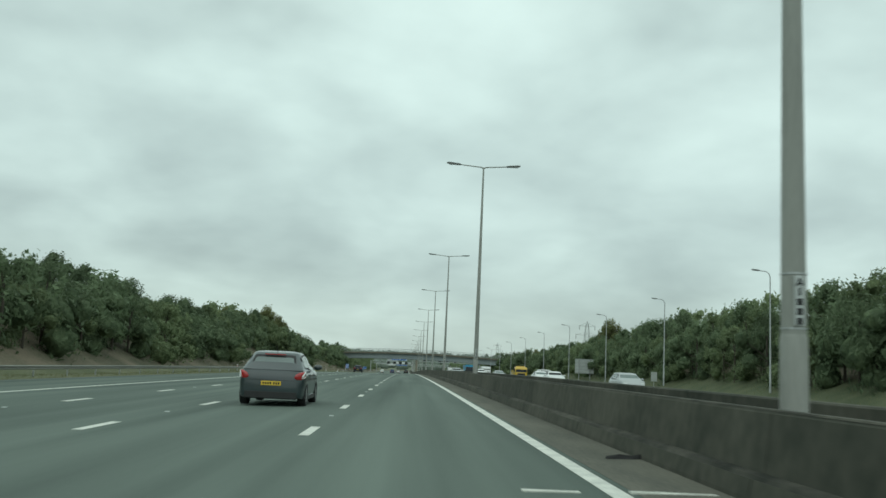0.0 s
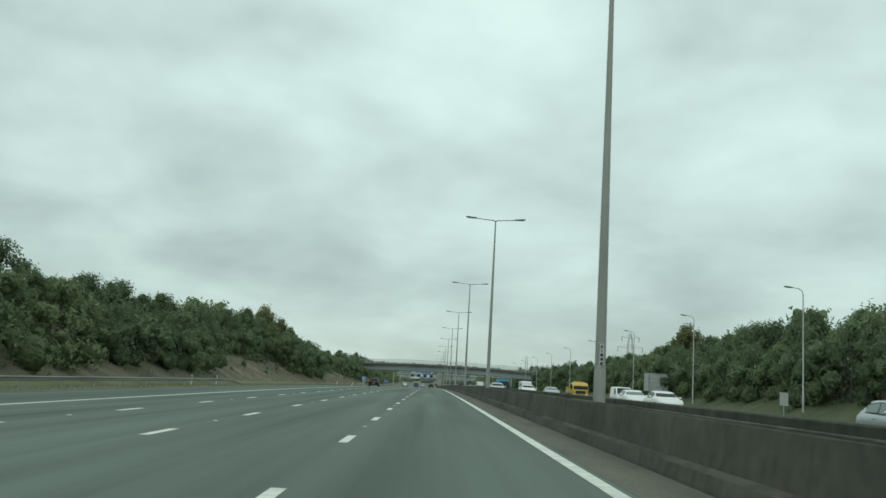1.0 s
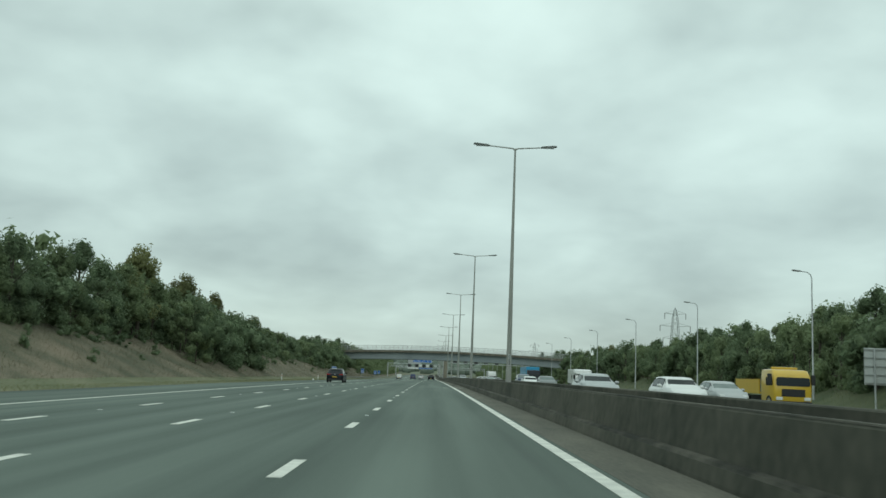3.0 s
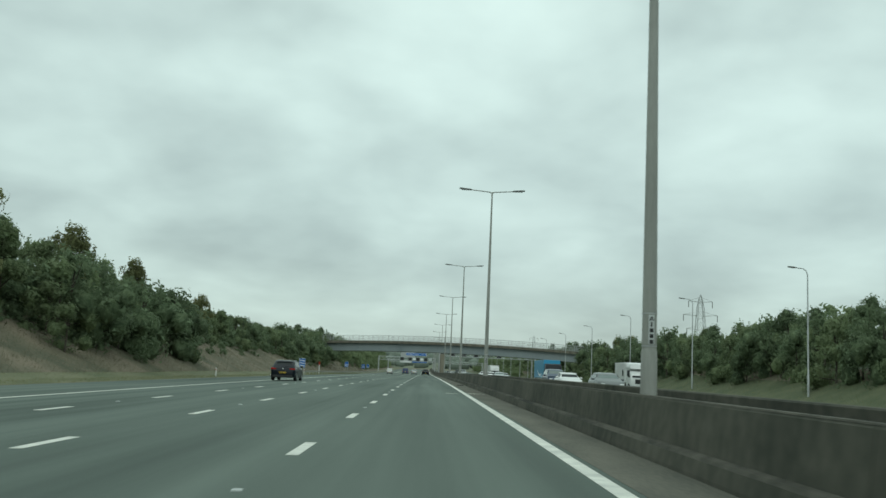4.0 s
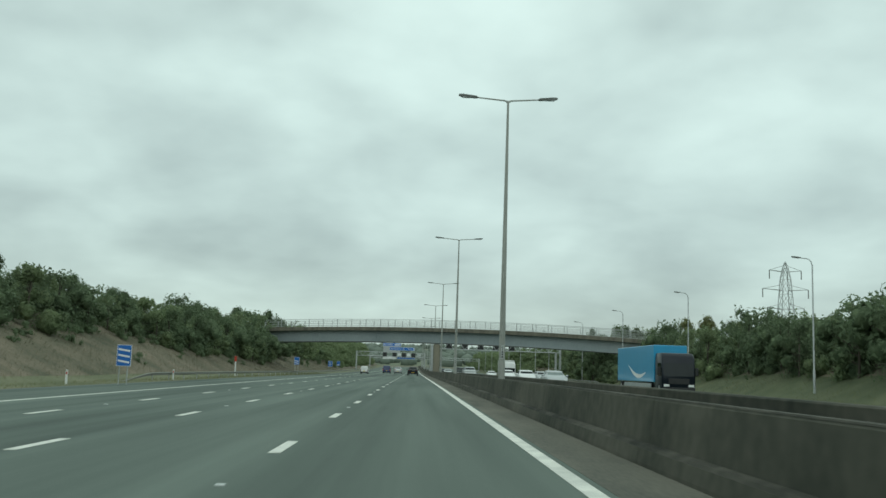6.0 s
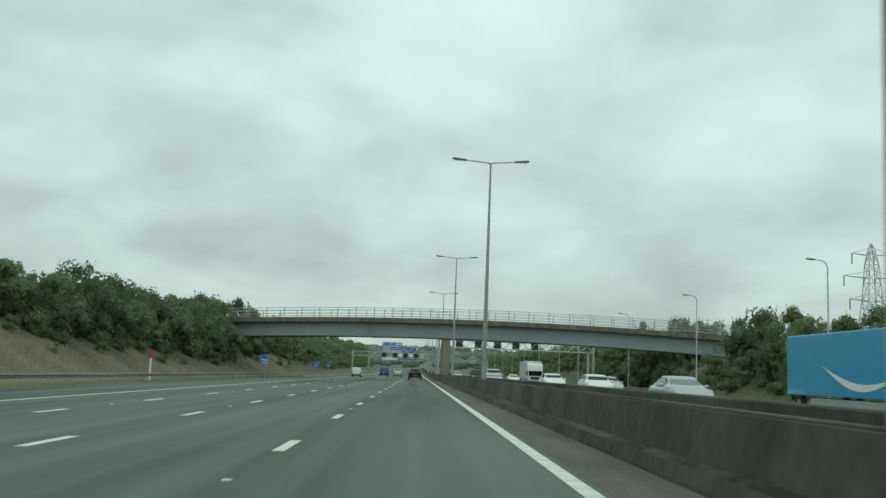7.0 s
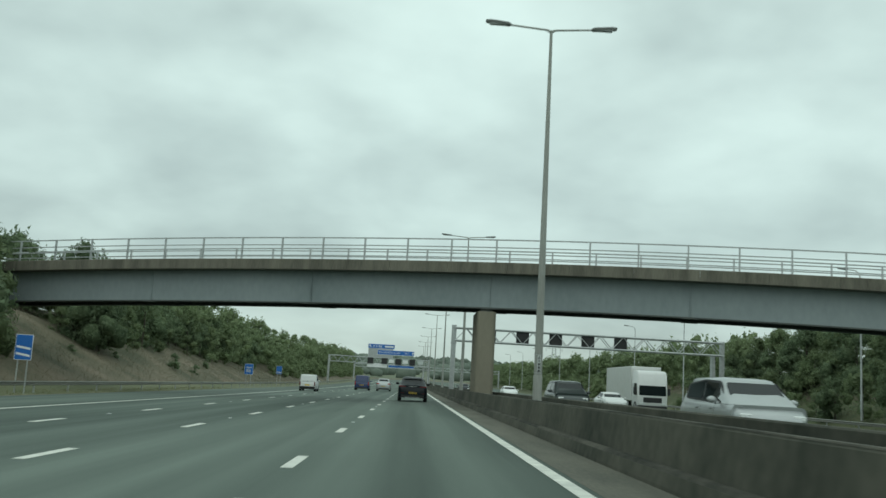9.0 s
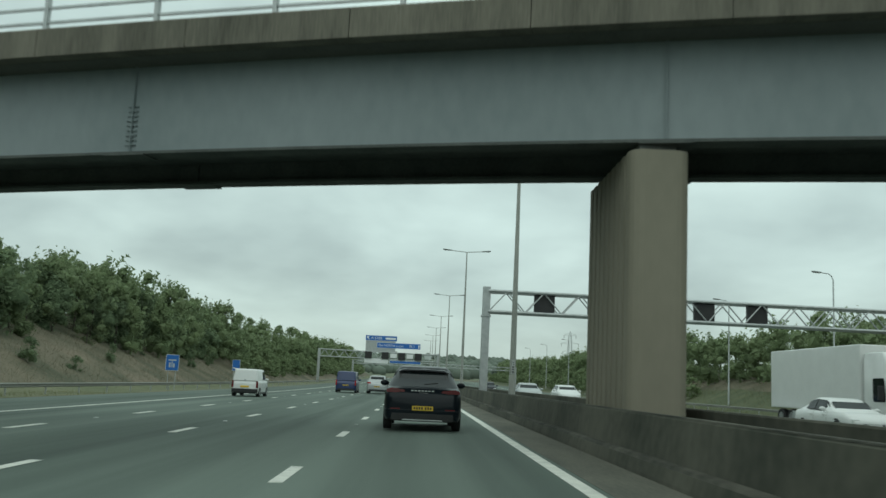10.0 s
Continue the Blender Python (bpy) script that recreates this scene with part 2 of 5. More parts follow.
def block(bm, x0, x1, y0, y1, z0, z1, bevel=0.0):
    vs = [bm.verts.new((x, y, z)) for z in (z0, z1) for x, y in ((x0, y0), (x1, y0), (x1, y1), (x0, y1))]
    fs = [bm.faces.new([vs[i] for i in f]) for f in ((3, 2, 1, 0), (4, 5, 6, 7), (0, 1, 5, 4), (1, 2, 6, 5), (2, 3, 7, 6), (3, 0, 4, 7))]
    if bevel:
        edges = {e for f in fs for e in f.edges}
        bmesh.ops.bevel(bm, geom=list(edges), offset=bevel, segments=2, affect="EDGES", profile=0.5)
    return bm


def boxed(*a, **k):
    return block(bmesh.new(), *a, **k)


def tube(bm, p, q, r0, r1=None, n=8, caps=True):
    p, q = Vector(p), Vector(q)
    r1 = r0 if r1 is None else r1
    d = (q - p).normalized()
    s = d.orthogonal().normalized()
    u = d.cross(s)
    rings = [[bm.verts.new(c + r * (math.cos(2 * math.pi * i / n) * s + math.sin(2 * math.pi * i / n) * u)) for i in range(n)] for c, r in ((p, r0), (q, r1))]
    for i in range(n):
        bm.faces.new((rings[0][i], rings[0][(i + 1) % n], rings[1][(i + 1) % n], rings[1][i]))
    if caps:
        bm.faces.new(rings[0][::-1]), bm.faces.new(rings[1])
    return bm


def tubes(segments, n=8):
    bm = bmesh.new()
    for s in segments:
        tube(bm, *s, n=n)
    return bm


def loft(bm, sections, caps=True, closed=True):
    rings = [[bm.verts.new(v) for v in s] for s in sections]
    k = len(rings[0])
    for a, b in zip(rings, rings[1:]):
        for i in range(k if closed else k - 1):
            j = (i + 1) % k
            bm.faces.new((a[i], a[j], b[j], b[i]))
    if caps and closed:
        bm.faces.new(rings[0][::-1]), bm.faces.new(rings[-1])
    return bm


def panel(pts, push, depth=0.012):
    """A flat-sided plate with the outline pts, its back lying depth behind the face along push."""
    bm = bmesh.new()
    push = Vector(push).normalized() * depth
    loft(bm, [[Vector(p) - push for p in pts], [Vector(p) for p in pts]])
    bmesh.ops.recalc_face_normals(bm, faces=bm.faces)
    return bm


def rounded(pts, r=0.12):
    """Cuts the corners of an outline of 2D points."""
    out = []
    k = len(pts)
    for i in range(k):
        p, a, b = Vector(pts[i]), Vector(pts[i - 1]), Vector(pts[(i + 1) % k])
        da, db = min(r, (a - p).length * 0.4), min(r, (b - p).length * 0.4)
        pa, pb = p + (a - p).normalized() * da, p + (b - p).normalized() * db
        for f in (0, 0.33, 0.67, 1):
            out.append(tuple((1 - f) ** 2 * pa + 2 * f * (1 - f) * p + f * f * pb))
    return out


# ---- lie of the land ----


def road_z(y):
    """The long profile: a low crest, then down into a shallow valley."""
    if y <= 0:
        return 0.00498 * y
    if y > 560:
        return road_z(560) + 0.003 * (y - 560)
    u = y / 400
    return 0.00498 * y -2.8086e-05 * y * y +0.3840 * u ** 3 +0.8282 * u ** 4


def fall(x):
    """Crossfall of the two carriageways, away from the median."""
    return 0.0183 * x if x < 4.0 else 0.073 - 0.02 * (x - 4.0)


def steps(y0, y1, d):
    k = max(1, round((y1 - y0) / d))
    return [y0 + (y1 - y0) * i / k for i in range(k + 1)]


def interp(y, table):
    return float(np.interp(y, [a for a, _ in table], [b for _, b in table]))


LEFT_TOP = ((-80, 4.4), (69, 4.1), (145, 4.1), (246, 4.9), (297, 5.7), (373, 5.7), (423, 7.1), (474, 7.1), (600, 7.8), (753, 6.5), (1007, 4.0))
RIGHT_TOP = ((-80, 3.9), (145, 3.9), (246, 3.4), (322, 4.4), (373, 5.9), (449, 5.2), (600, 4.5), (1007, 2.6))
LEFT_TOE, RIGHT_TOE = -24.0, 30.6
LEFT_EDGE, RIGHT_EDGE = -20.3, 26.6


def ground_z(x, y):
    z = road_z(y) + fall(max(LEFT_EDGE, min(RIGHT_EDGE, x))) - 0.03
    if LEFT_EDGE < x < RIGHT_EDGE + 0.1:
        z -= 0.3
    lump = 0.22 * noise.noise((x * 0.18, y * 0.18, 0.0)) + 0.45 * noise.noise((x * 0.05, y * 0.05, 3.0))
    if x < LEFT_TOE:
        top = interp(y, LEFT_TOP)
        rise = min((LEFT_TOE - x) * 0.5, top)
        z += rise + lump * min(1.0, (LEFT_TOE - x) / 4)
    elif x > RIGHT_TOE:
        top = interp(y, RIGHT_TOP)
        rise = min((x - RIGHT_TOE) * 0.45, top)
        z += rise + lump * min(1.0, (x - RIGHT_TOE) / 4)
    if y > 760:
        # the land rises again beyond the valley
        far = min(1.0, (y - 760) / 900)
        z = z * (1 - far) + far * (24 + 10 * noise.noise((x * 0.0011, y * 0.0013, 7.0)))
    return z


def sheet(name, xs, ys, height, material):
    verts = [(x, y, height(x, y)) for y in ys for x in xs]
    k = len(xs)
    faces = [(j * k + i, j * k + i + 1, (j + 1) * k + i + 1, (j + 1) * k + i) for j in range(len(ys) - 1) for i in range(k - 1)]
    return raw_mesh(name, verts, faces, material, smooth=True)


def strip(name, x0, x1, y0, y1, lift, material, d=6.0):
    """A thin solid band on the road surface."""
    bm = bmesh.new()
    loft(bm, [[(x0, y, road_z(y) + fall(x0) + lift - 0.03), (x1, y, road_z(y) + fall(x1) + lift - 0.03), (x1, y, road_z(y) + fall(x1) + lift), (x0, y, road_z(y) + fall(x0) + lift)] for y in steps(y0, y1, d)])
    return link_mesh(name, bm, material)


def swept(profile, y0, y1, d=6.0):
    """A profile of (x, z above the road) swept along y."""
    return loft(bmesh.new(), [[(x, y, road_z(y) + fall(x) + z) for x, z in profile] for y in steps(y0, y1, d)])


# ---- ground and road ----
XS = [-1900, -1100, -640, -380, -230, -140, -96, -70, -57, -51, -45.5, -41.5, -38, -35, -32.5, -30.5, -28.5, -27, -25.5, -24, -23, -21.5, -20.4, -20.2, -12, -4, 0.5, 3, 10, 18, 26.4, 26.8, 28, 29.3, 30.6, 32, 33.7, 35.5, 38, 40.5, 44, 49, 56, 66, 83, 115, 180, 280, 460, 770, 1300, 2000]
YS = [-300, -190, -110] + steps(-76, 500, 4) + steps(508, 760, 9) + [790, 830, 880, 940, 1010, 1100, 1200, 1330, 1470, 1620, 1800, 2030, 2500, 3200, 4600]
ground = tagged(sheet("ground", XS, YS, ground_z, SOIL), "dry brown grass banks and verges beside the motorway", "ground", kind="structure")
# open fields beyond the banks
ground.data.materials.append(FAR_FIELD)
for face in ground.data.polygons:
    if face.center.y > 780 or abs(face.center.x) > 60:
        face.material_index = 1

ROAD_Y = (-76, 780)
road_left = strip("road", LEFT_EDGE, 1.16, *ROAD_Y, 0.0, ASPHALT)
tagged(road_left, "four-lane grey asphalt carriageway with worn wheel tracks", "road", kind="structure")
verge = sheet("verge", [-24.7, -23.4, -22.2, -21.0, LEFT_EDGE + 0.02], steps(-76, 780, 4), lambda x, y: ground_z(x, y) + 0.02, VERGE)
far_verge = sheet("verge", [26.65, 28.0, 29.4, 30.6, 31.8, 33.6, 35.5], steps(-76, 780, 4), lambda x, y: ground_z(x, y) + 0.02, ROUGH_TURF)
tagged(far_verge, "rough green verge below the far bank trees", "verge", kind="structure")
tagged(verge, "green and brown mown grass verge", "verge", kind="structure")
hard_strip = strip("hard_strip", 0.20, 1.15, *ROAD_Y, 0.004, SHOULDER)
tagged(hard_strip, "gritty narrow strip beside the concrete barrier", "road edge", kind="structure")
road_right = strip("road", 3.62, RIGHT_EDGE, *ROAD_Y, 0.0, ASPHALT)
tagged(road_right, "opposite asphalt carriageway beyond the median barrier", "road", kind="structure")


def line_strip(x, w, label):
    ob = strip("edge_line", x - w / 2, x + w / 2, *ROAD_Y, 0.006, LINE)
    return tagged(ob, label, "road marking", kind="structure")


line_strip(0.0, 0.20, "solid white edge line beside the median")
line_strip(-14.5, 0.20, "solid white edge line beside the verge")
line_strip(4.5, 0.2, "solid white edge line of the opposite carriageway")
line_strip(19.1, 0.2, "solid white edge line at the far verge")

LANES = (-3.70, -7.32, -10.86, 8.15, 11.8, 15.45)
dash_mesh, stud_mesh = None, None
for lane_x in LANES:
    lane_line = thing("lane_line", "broken white lane line on asphalt", "road marking", "lane lines", "structure", at=(lane_x, 0, 0))
    for k in range(-8 if lane_x < 0 else 3, 70):
        y = 15.45 + 9.0 * k
        if dash_mesh is None:
            ob = part("dash", boxed(-0.085, 0.085, 0, 2.0, -0.02, 0.006), LINE, lane_line)
            dash_mesh = ob.data
        else:
            ob = new("dash", dash_mesh)
            ob.parent = lane_line
        ob.matrix_basis = Matrix.Translation((0, y, road_z(y) + fall(lane_x))) @ Matrix.Rotation(math.atan(road_z(y + 2) / 2 - road_z(y) / 2), 4, "X")
        if k % 2 == 0 and lane_x < 0:
            y += 5.5
            if stud_mesh is None:
                ob = part("road_stud", boxed(-0.05, 0.05, -0.05, 0.05, -0.01, 0.018, bevel=0.008), GREY_PANEL, lane_line)
                stud_mesh = ob.data
            else:
                ob = new("road_stud", stud_mesh)
                ob.parent = lane_line
            ob.matrix_basis = Matrix.Translation((0, y, road_z(y) + fall(lane_x)))

for y in (9.45, 183.3):
    for x0, x1 in ((-0.92, -0.35), (0.14, 1.08)):
        bm = boxed(x0, x1, -0.05, 0.05, -0.02, 0.011)
        ob = link_mesh("cross_mark", bm, LINE)
        ob.matrix_basis = Matrix.Translation((0, y, road_z(y) + fall((x0 + x1) / 2)))
        tagged(ob, "short worn white cross mark at the edge line", "road marking", kind="structure")

# ---- median barrier ----
FRONT = [(1.12, -0.05), (1.13, 0.05), (1.17, 0.215), (1.20, 0.245), (1.29, 0.265), (1.36, 0.82), (1.385, 0.855), (1.55, 0.855), (1.57, 0.83), (1.57, -0.05)]
BACK = [(2 * 2.40 - x, z) for x, z in reversed(FRONT)]
barrier = thing("median_barrier", "dirty stepped concrete median barrier with dark stains", "crash barrier", kind="structure")
for y in steps(-76, 774, 8.5)[:-1]:
    part("concrete_segment", swept(FRONT, y + 0.008, y + 8.492, 4.25), CONCRETE, barrier)
for nm, prof in (("worn_top", [(1.37, 0.845), (1.383, 0.862), (1.47, 0.862), (1.475, 0.845)]), ("dusty_ledge", [(1.172, 0.218), (1.198, 0.252), (1.286, 0.272), (1.288, 0.255), (1.2, 0.225)])):
    for y in steps(-76, 774, 34)[:-1]:
        part(nm, swept(prof, y, y + 33.99, 8.5), LEDGE, barrier, "paler worn concrete edge")
back_barrier = thing("median_barrier", "dark concrete barrier facing the opposite carriageway", "crash barrier", kind="structure")
for y in steps(-76, 774, 34)[:-1]:
    part("concrete_segment", swept(BACK, y + 0.008, y + 33.99, 8.5), CONCRETE, back_barrier)
fill = swept([(1.565, -0.05), (1.565, 0.66), (2.4, 0.74), (3.235, 0.66), (3.235, -0.05)], -76, 774)
tagged(link_mesh("median_fill", fill, FILL), "dark packed filling between the two median barriers", "median fill", kind="structure")

# ---- lighting masts in the median ----
MAST_X = 2.40
MAST_Y = [10.9] + [10.83 + 48.416 * k for k in range(1, 15)]


def lantern(parent, side):
    head = loft(bmesh.new(), [[(side * x, w, z + h), (side * x, -w, z + h), (side * x, -w * 0.8, z - h), (side * x, w * 0.8, z - h)] for x, w, z, h in ((1.50, 0.06, 14.545, 0.025), (1.60, 0.14, 14.555, 0.042), (2.26, 0.15, 14.61, 0.05), (2.46, 0.10, 14.63, 0.032))])
    bmesh.ops.recalc_face_normals(head, faces=head.faces)
    ob = part("lantern", head, LAMP_HEAD, parent, "dark grey lantern head")
    part("lens", boxed(min(side * 1.66, side * 2.30), max(side * 1.66, side * 2.30), -0.10, 0.10, 14.52, 14.545), GALV, ob)


def tapered(profile, n=14):
    bm = bmesh.new()
    for (z0, r0), (z1, r1) in zip(profile, profile[1:]):
        tube(bm, (0, 0, z0), (0, 0, z1), r0, r1, n, caps=False)
    bmesh.ops.remove_doubles(bm, verts=bm.verts, dist=0.0005)
    return bm


def make_mast():
    mast = thing("street_lamp", "tall grey twin-arm lighting mast rising from the median barrier", "street lamp", "median lighting masts")
    part("pole", tapered(((0.70, 0.150), (1.9, 0.146), (4.0, 0.132), (8.0, 0.100), (14.42, 0.052))), MAST, mast, smooth=True)
    part("base_sleeve", tapered(((0.70, 0.165), (1.62, 0.158), (1.66, 0.147))), MAST, mast, "weathered base sleeve", smooth=True)
    for side in (-1, 1):
        bm = tubes([((0, 0, 14.34), (side * 0.14, 0, 14.43), 0.052, 0.045), ((side * 0.14, 0, 14.43), (side * 1.58, 0, 14.545), 0.04, 0.034)])
        part("arm", bm, MAST, mast)
        lantern(mast, side)
    plate = part("number_plate", boxed(-0.058, 0.058, -0.168, -0.150, 1.76, 2.34, bevel=0.004), GREY_PANEL, mast, "white plate with a column of black characters")
    z = 2.31
    for rows in (("A",), ("1",), ("bar",), ("bar",), ("bar",)):
        h = 0.09
        bm = bmesh.new()
        if rows[0] == "A":
            tube(bm, (-0.038, -0.172, z - h), (0, -0.172, z), 0.009, n=5), tube(bm, (0.038, -0.172, z - h), (0, -0.172, z), 0.009, n=5), tube(bm, (-0.025, -0.172, z - 0.065), (0.025, -0.172, z - 0.065), 0.008, n=5)
        elif rows[0] == "1":
            block(bm, -0.013, 0.013, -0.174, -0.166, z - h, z)
        else:
            block(bm, -0.036, 0.036, -0.174, -0.166, z - h, z - 0.013)
        part("character", bm, BLACK, plate)
        z -= 0.112
    for zz in (1.73, 2.37):
        part("strap", tubes([((0, 0, zz - 0.012), (0, 0, zz + 0.012), 0.152)], n=14), GALV, mast)
    return mast


mast = make_mast()
mast.matrix_basis = pose(MAST_X, MAST_Y[0], road_z(MAST_Y[0]) + 0.04)
for y in MAST_Y[1:]:
    copy_thing(mast, pose(MAST_X, y, road_z(y) + 0.04))

# ---- verge lamps of the opposite carriageway ----


def make_verge_lamp():
    lamp = thing("street_lamp", "slim galvanised lamp column with a short arm on the verge", "street lamp", "verge lamps")
    part("pole", tapered(((-0.3, 0.10), (1.5, 0.096), (1.56, 0.074), (10.1, 0.052))), GALV, lamp, smooth=True)
    part("arm", tubes([((0, 0, 10.05), (-0.10, 0, 10.38), 0.048, 0.042), ((-0.10, 0, 10.38), (-0.38, 0, 10.58), 0.042, 0.039), ((-0.38, 0, 10.58), (-1.05, 0, 10.64), 0.039, 0.035)]), GALV, lamp)
    head = loft(bmesh.new(), [[(x, w, z + 0.05), (x, -w, z + 0.05), (x, -w, z - h), (x, w, z - h)] for x, w, z, h in ((-0.95, 0.06, 10.64, 0.03), (-1.08, 0.14, 10.65, 0.06), (-1.56, 0.14, 10.69, 0.06), (-1.70, 0.08, 10.70, 0.025))])
    bmesh.ops.recalc_face_normals(head, faces=head.faces)
    part("lantern", head, LAMP_HEAD, lamp)
    return lamp


verge_lamp = make_verge_lamp()
LAMP_X = 30.45
for k in range(18):
    y = 425.5 if k == 11 else 46.95 + 33.55 * k
    # the lamps stand level with the road, whatever the verge does
    m = pose(LAMP_X, y, road_z(y) + 0.55)
    if k == 0:
        verge_lamp.matrix_basis = m
    else:
        copy_thing(verge_lamp, m)

# ---- overbridge ----
BX, BY = 2.16, 371.1
BDIR = Vector((0.9616, -0.2743, 0))
BNOR = Vector((0.2743, 0.9616, 0))
POST_GAP = 2.78
DECK_W = 5.0
FOOT = 4.86
GIRDERS = (1.0, 4.0)


def bpt(s, d, z):
    """A point s metres along the bridge from the pier, d metres back from its near face, z above the girder foot at the crown."""
    v = Vector((BX, BY, 0)) + BDIR * s + BNOR * d
    return (v.x, v.y, FOOT + z - 0.00073 * (s + 3.5) ** 2)


def along(profile, s0, s1, step=3.5):
    bm = loft(bmesh.new(), [[bpt(s, d, z) for d, z in profile] for s in steps(s0, s1, step)])
    bmesh.ops.recalc_face_normals(bm, faces=bm.faces)
    return bm


bridge = thing("overbridge", "slender motorway overbridge with pale blue-grey steel girders and concrete deck edges", "bridge", at=(0, 0, 0))
S0, S1 = -43.0, 49.0
part("deck", along([(0.355, 1.97), (0.355, 2.25), (DECK_W - 0.355, 2.25), (DECK_W - 0.355, 1.97)], S0, S1), SOFFIT, bridge)
for near in (0, 1):
    d0 = 0.0 if near == 0 else DECK_W - 0.35
    for s in steps(S0, S1, 3.7)[:-1]:
        part("coping_unit", along([(d0, 1.98), (d0 + 0.012, 2.60), (d0 + 0.05, 2.64), (d0 + 0.35, 2.64), (d0 + 0.35, 1.98)], s + 0.008, s + (S1 - S0) / 25 - 0.008, 3.7), COPING, bridge, "streaked concrete deck edge")
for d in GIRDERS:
    # the inner girder has the shade under the deck put into its colour
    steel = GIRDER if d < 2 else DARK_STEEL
    part("girder", along([(d, 0.0), (d, 1.968), (d + 0.03, 1.968), (d + 0.03, 0.0)], S0, S1), steel, bridge, "blue-grey painted steel plate girder" if d < 2 else "inner plate girder coloured dark for the shade under the deck")
    part("bottom_flange", along([(d - 0.22, -0.09), (d - 0.22, -0.03), (d + 0.28, -0.03), (d + 0.28, -0.09)], S0, S1), DARK_STEEL, bridge, "dark lower flange")
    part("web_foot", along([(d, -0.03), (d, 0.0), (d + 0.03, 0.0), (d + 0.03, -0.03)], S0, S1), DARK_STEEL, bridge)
    for s in (-34.0, -23.0, -11.6, 0.0, 11.7, 23.0, 34.5):
        bm = bmesh.new()
        loft(bm, [[bpt(s - 0.012, d - 0.07, z), bpt(s + 0.012, d - 0.07, z), bpt(s + 0.015, d, z), bpt(s - 0.015, d, z)] for z in (-0.025, 1.968)])
        part("stiffener", bm, steel, bridge)
        part("splice_plate", along([(d - 0.26, -0.12), (d - 0.26, -0.09), (d + 0.32, -0.09), (d + 0.32, -0.12)], s - 0.5, s + 0.5, 1), DARK_STEEL, bridge)
        if s == -11.6 and d < 2:
            # rungs of the inspection ladder on the web
            for k in range(9):
                z = 0.16 + 0.11 * k
                part("ladder_rung", along([(d - 0.05, z), (d - 0.05, z + 0.02), (d - 0.002, z + 0.02), (d - 0.002, z)], s - 0.13, s + 0.13, 1), GIRDER, bridge)
# solid dark sheet between the girders, the whole length of the deck
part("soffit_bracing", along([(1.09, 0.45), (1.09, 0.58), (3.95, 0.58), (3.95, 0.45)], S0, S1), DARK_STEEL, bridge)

post_mesh = None
for d in (0.17, DECK_W - 0.19):
    railing = part("railing", along([(d - 0.04, 3.98), (d - 0.04, 4.05), (d + 0.04, 4.05), (d + 0.04, 3.98)], S0 + 1, S1 - 1), GALV, bridge, "pale metal parapet railing")
    for zz in (3.55, 3.16, 2.82):
        part("rail", along([(d - 0.025, zz - 0.03), (d - 0.025, zz + 0.03), (d + 0.025, zz + 0.03), (d + 0.025, zz - 0.03)], S0 + 1, S1 - 1), GALV, railing)
    for k in range(-14, 18):
        s = POST_GAP * k + 0.42
        if post_mesh is None:
            post = part("post", block(bmesh.new(), -0.045, 0.045, -0.06, 0.06, -0.05, 1.40), GALV, railing)
            post_mesh = post.data
        else:
            post = new("post", post_mesh)
            post.parent = railing
        post.matrix_basis = Matrix.Translation(bpt(s, d, 2.64)) @ Matrix.Rotation(math.atan2(BDIR.y, BDIR.x), 4, "Z")

# the fluted pier stands in the median below the deck
pier = bmesh.new()
# rounded nose, then a row of narrow flutes down each side
side = [(0.56 - 0.26 * (1 - math.cos(radians(u))), 0.26 * (1 - math.sin(radians(u)))) for u in (90, 68, 45, 22, 0)]
half_side = list(side)
for k in range(8):
    y = 0.46 + 0.455 * k
    half_side += [(0.56, y), (0.45, y + 0.035), (0.45, y + 0.115), (0.56, y + 0.15)]
half_side += [(x, 4.3 - v) for x, v in side[::-1]]
outline = [(-x, v) for x, v in half_side[::-1]] + half_side
PIER_X, PIER_Y = 2.27, 371.75
PIER_Z = road_z(PIER_Y)
loft(pier, [[(PIER_X + x, PIER_Y + v, z) for x, v in outline] for z in (PIER_Z - 0.05, 4.58)])
bmesh.ops.recalc_face_normals(pier, faces=pier.faces)
part("pier", pier, PIER_CONCRETE, bridge, "beige concrete pier with fluted sides")
for y in (PIER_Y + 0.25, PIER_Y + 3.35):
    part("bearing", boxed(PIER_X - 0.35, PIER_X + 0.35, y, y + 0.6, 4.56, 4.80, bevel=0.02), DARK_STEEL, bridge)
for s in (-38.0, 41.0):
    a, b = (s - 3.2, s + 0.8) if s < 0 else (s - 0.8, s + 3.2)
    bm = loft(bmesh.new(), [[bpt(a, 0.25, z), bpt(b, 0.25, z), bpt(b, DECK_W - 0.25, z), bpt(a, DECK_W - 0.25, z)] for z in (-6.5, 0.45)])
    part("abutment", bm, PALE_CONCRETE, bridge)

# ---- vehicles ----


def paint(name, c, coat=0.55, metal=0.05, rough=0.35, spec=0.5):
    d = tuple(v * 0.86 for v in c)
    return mat(name, d, c, 1.5, rough, metal=metal, coat=coat, fine=8, spread=0.8, spec=spec)


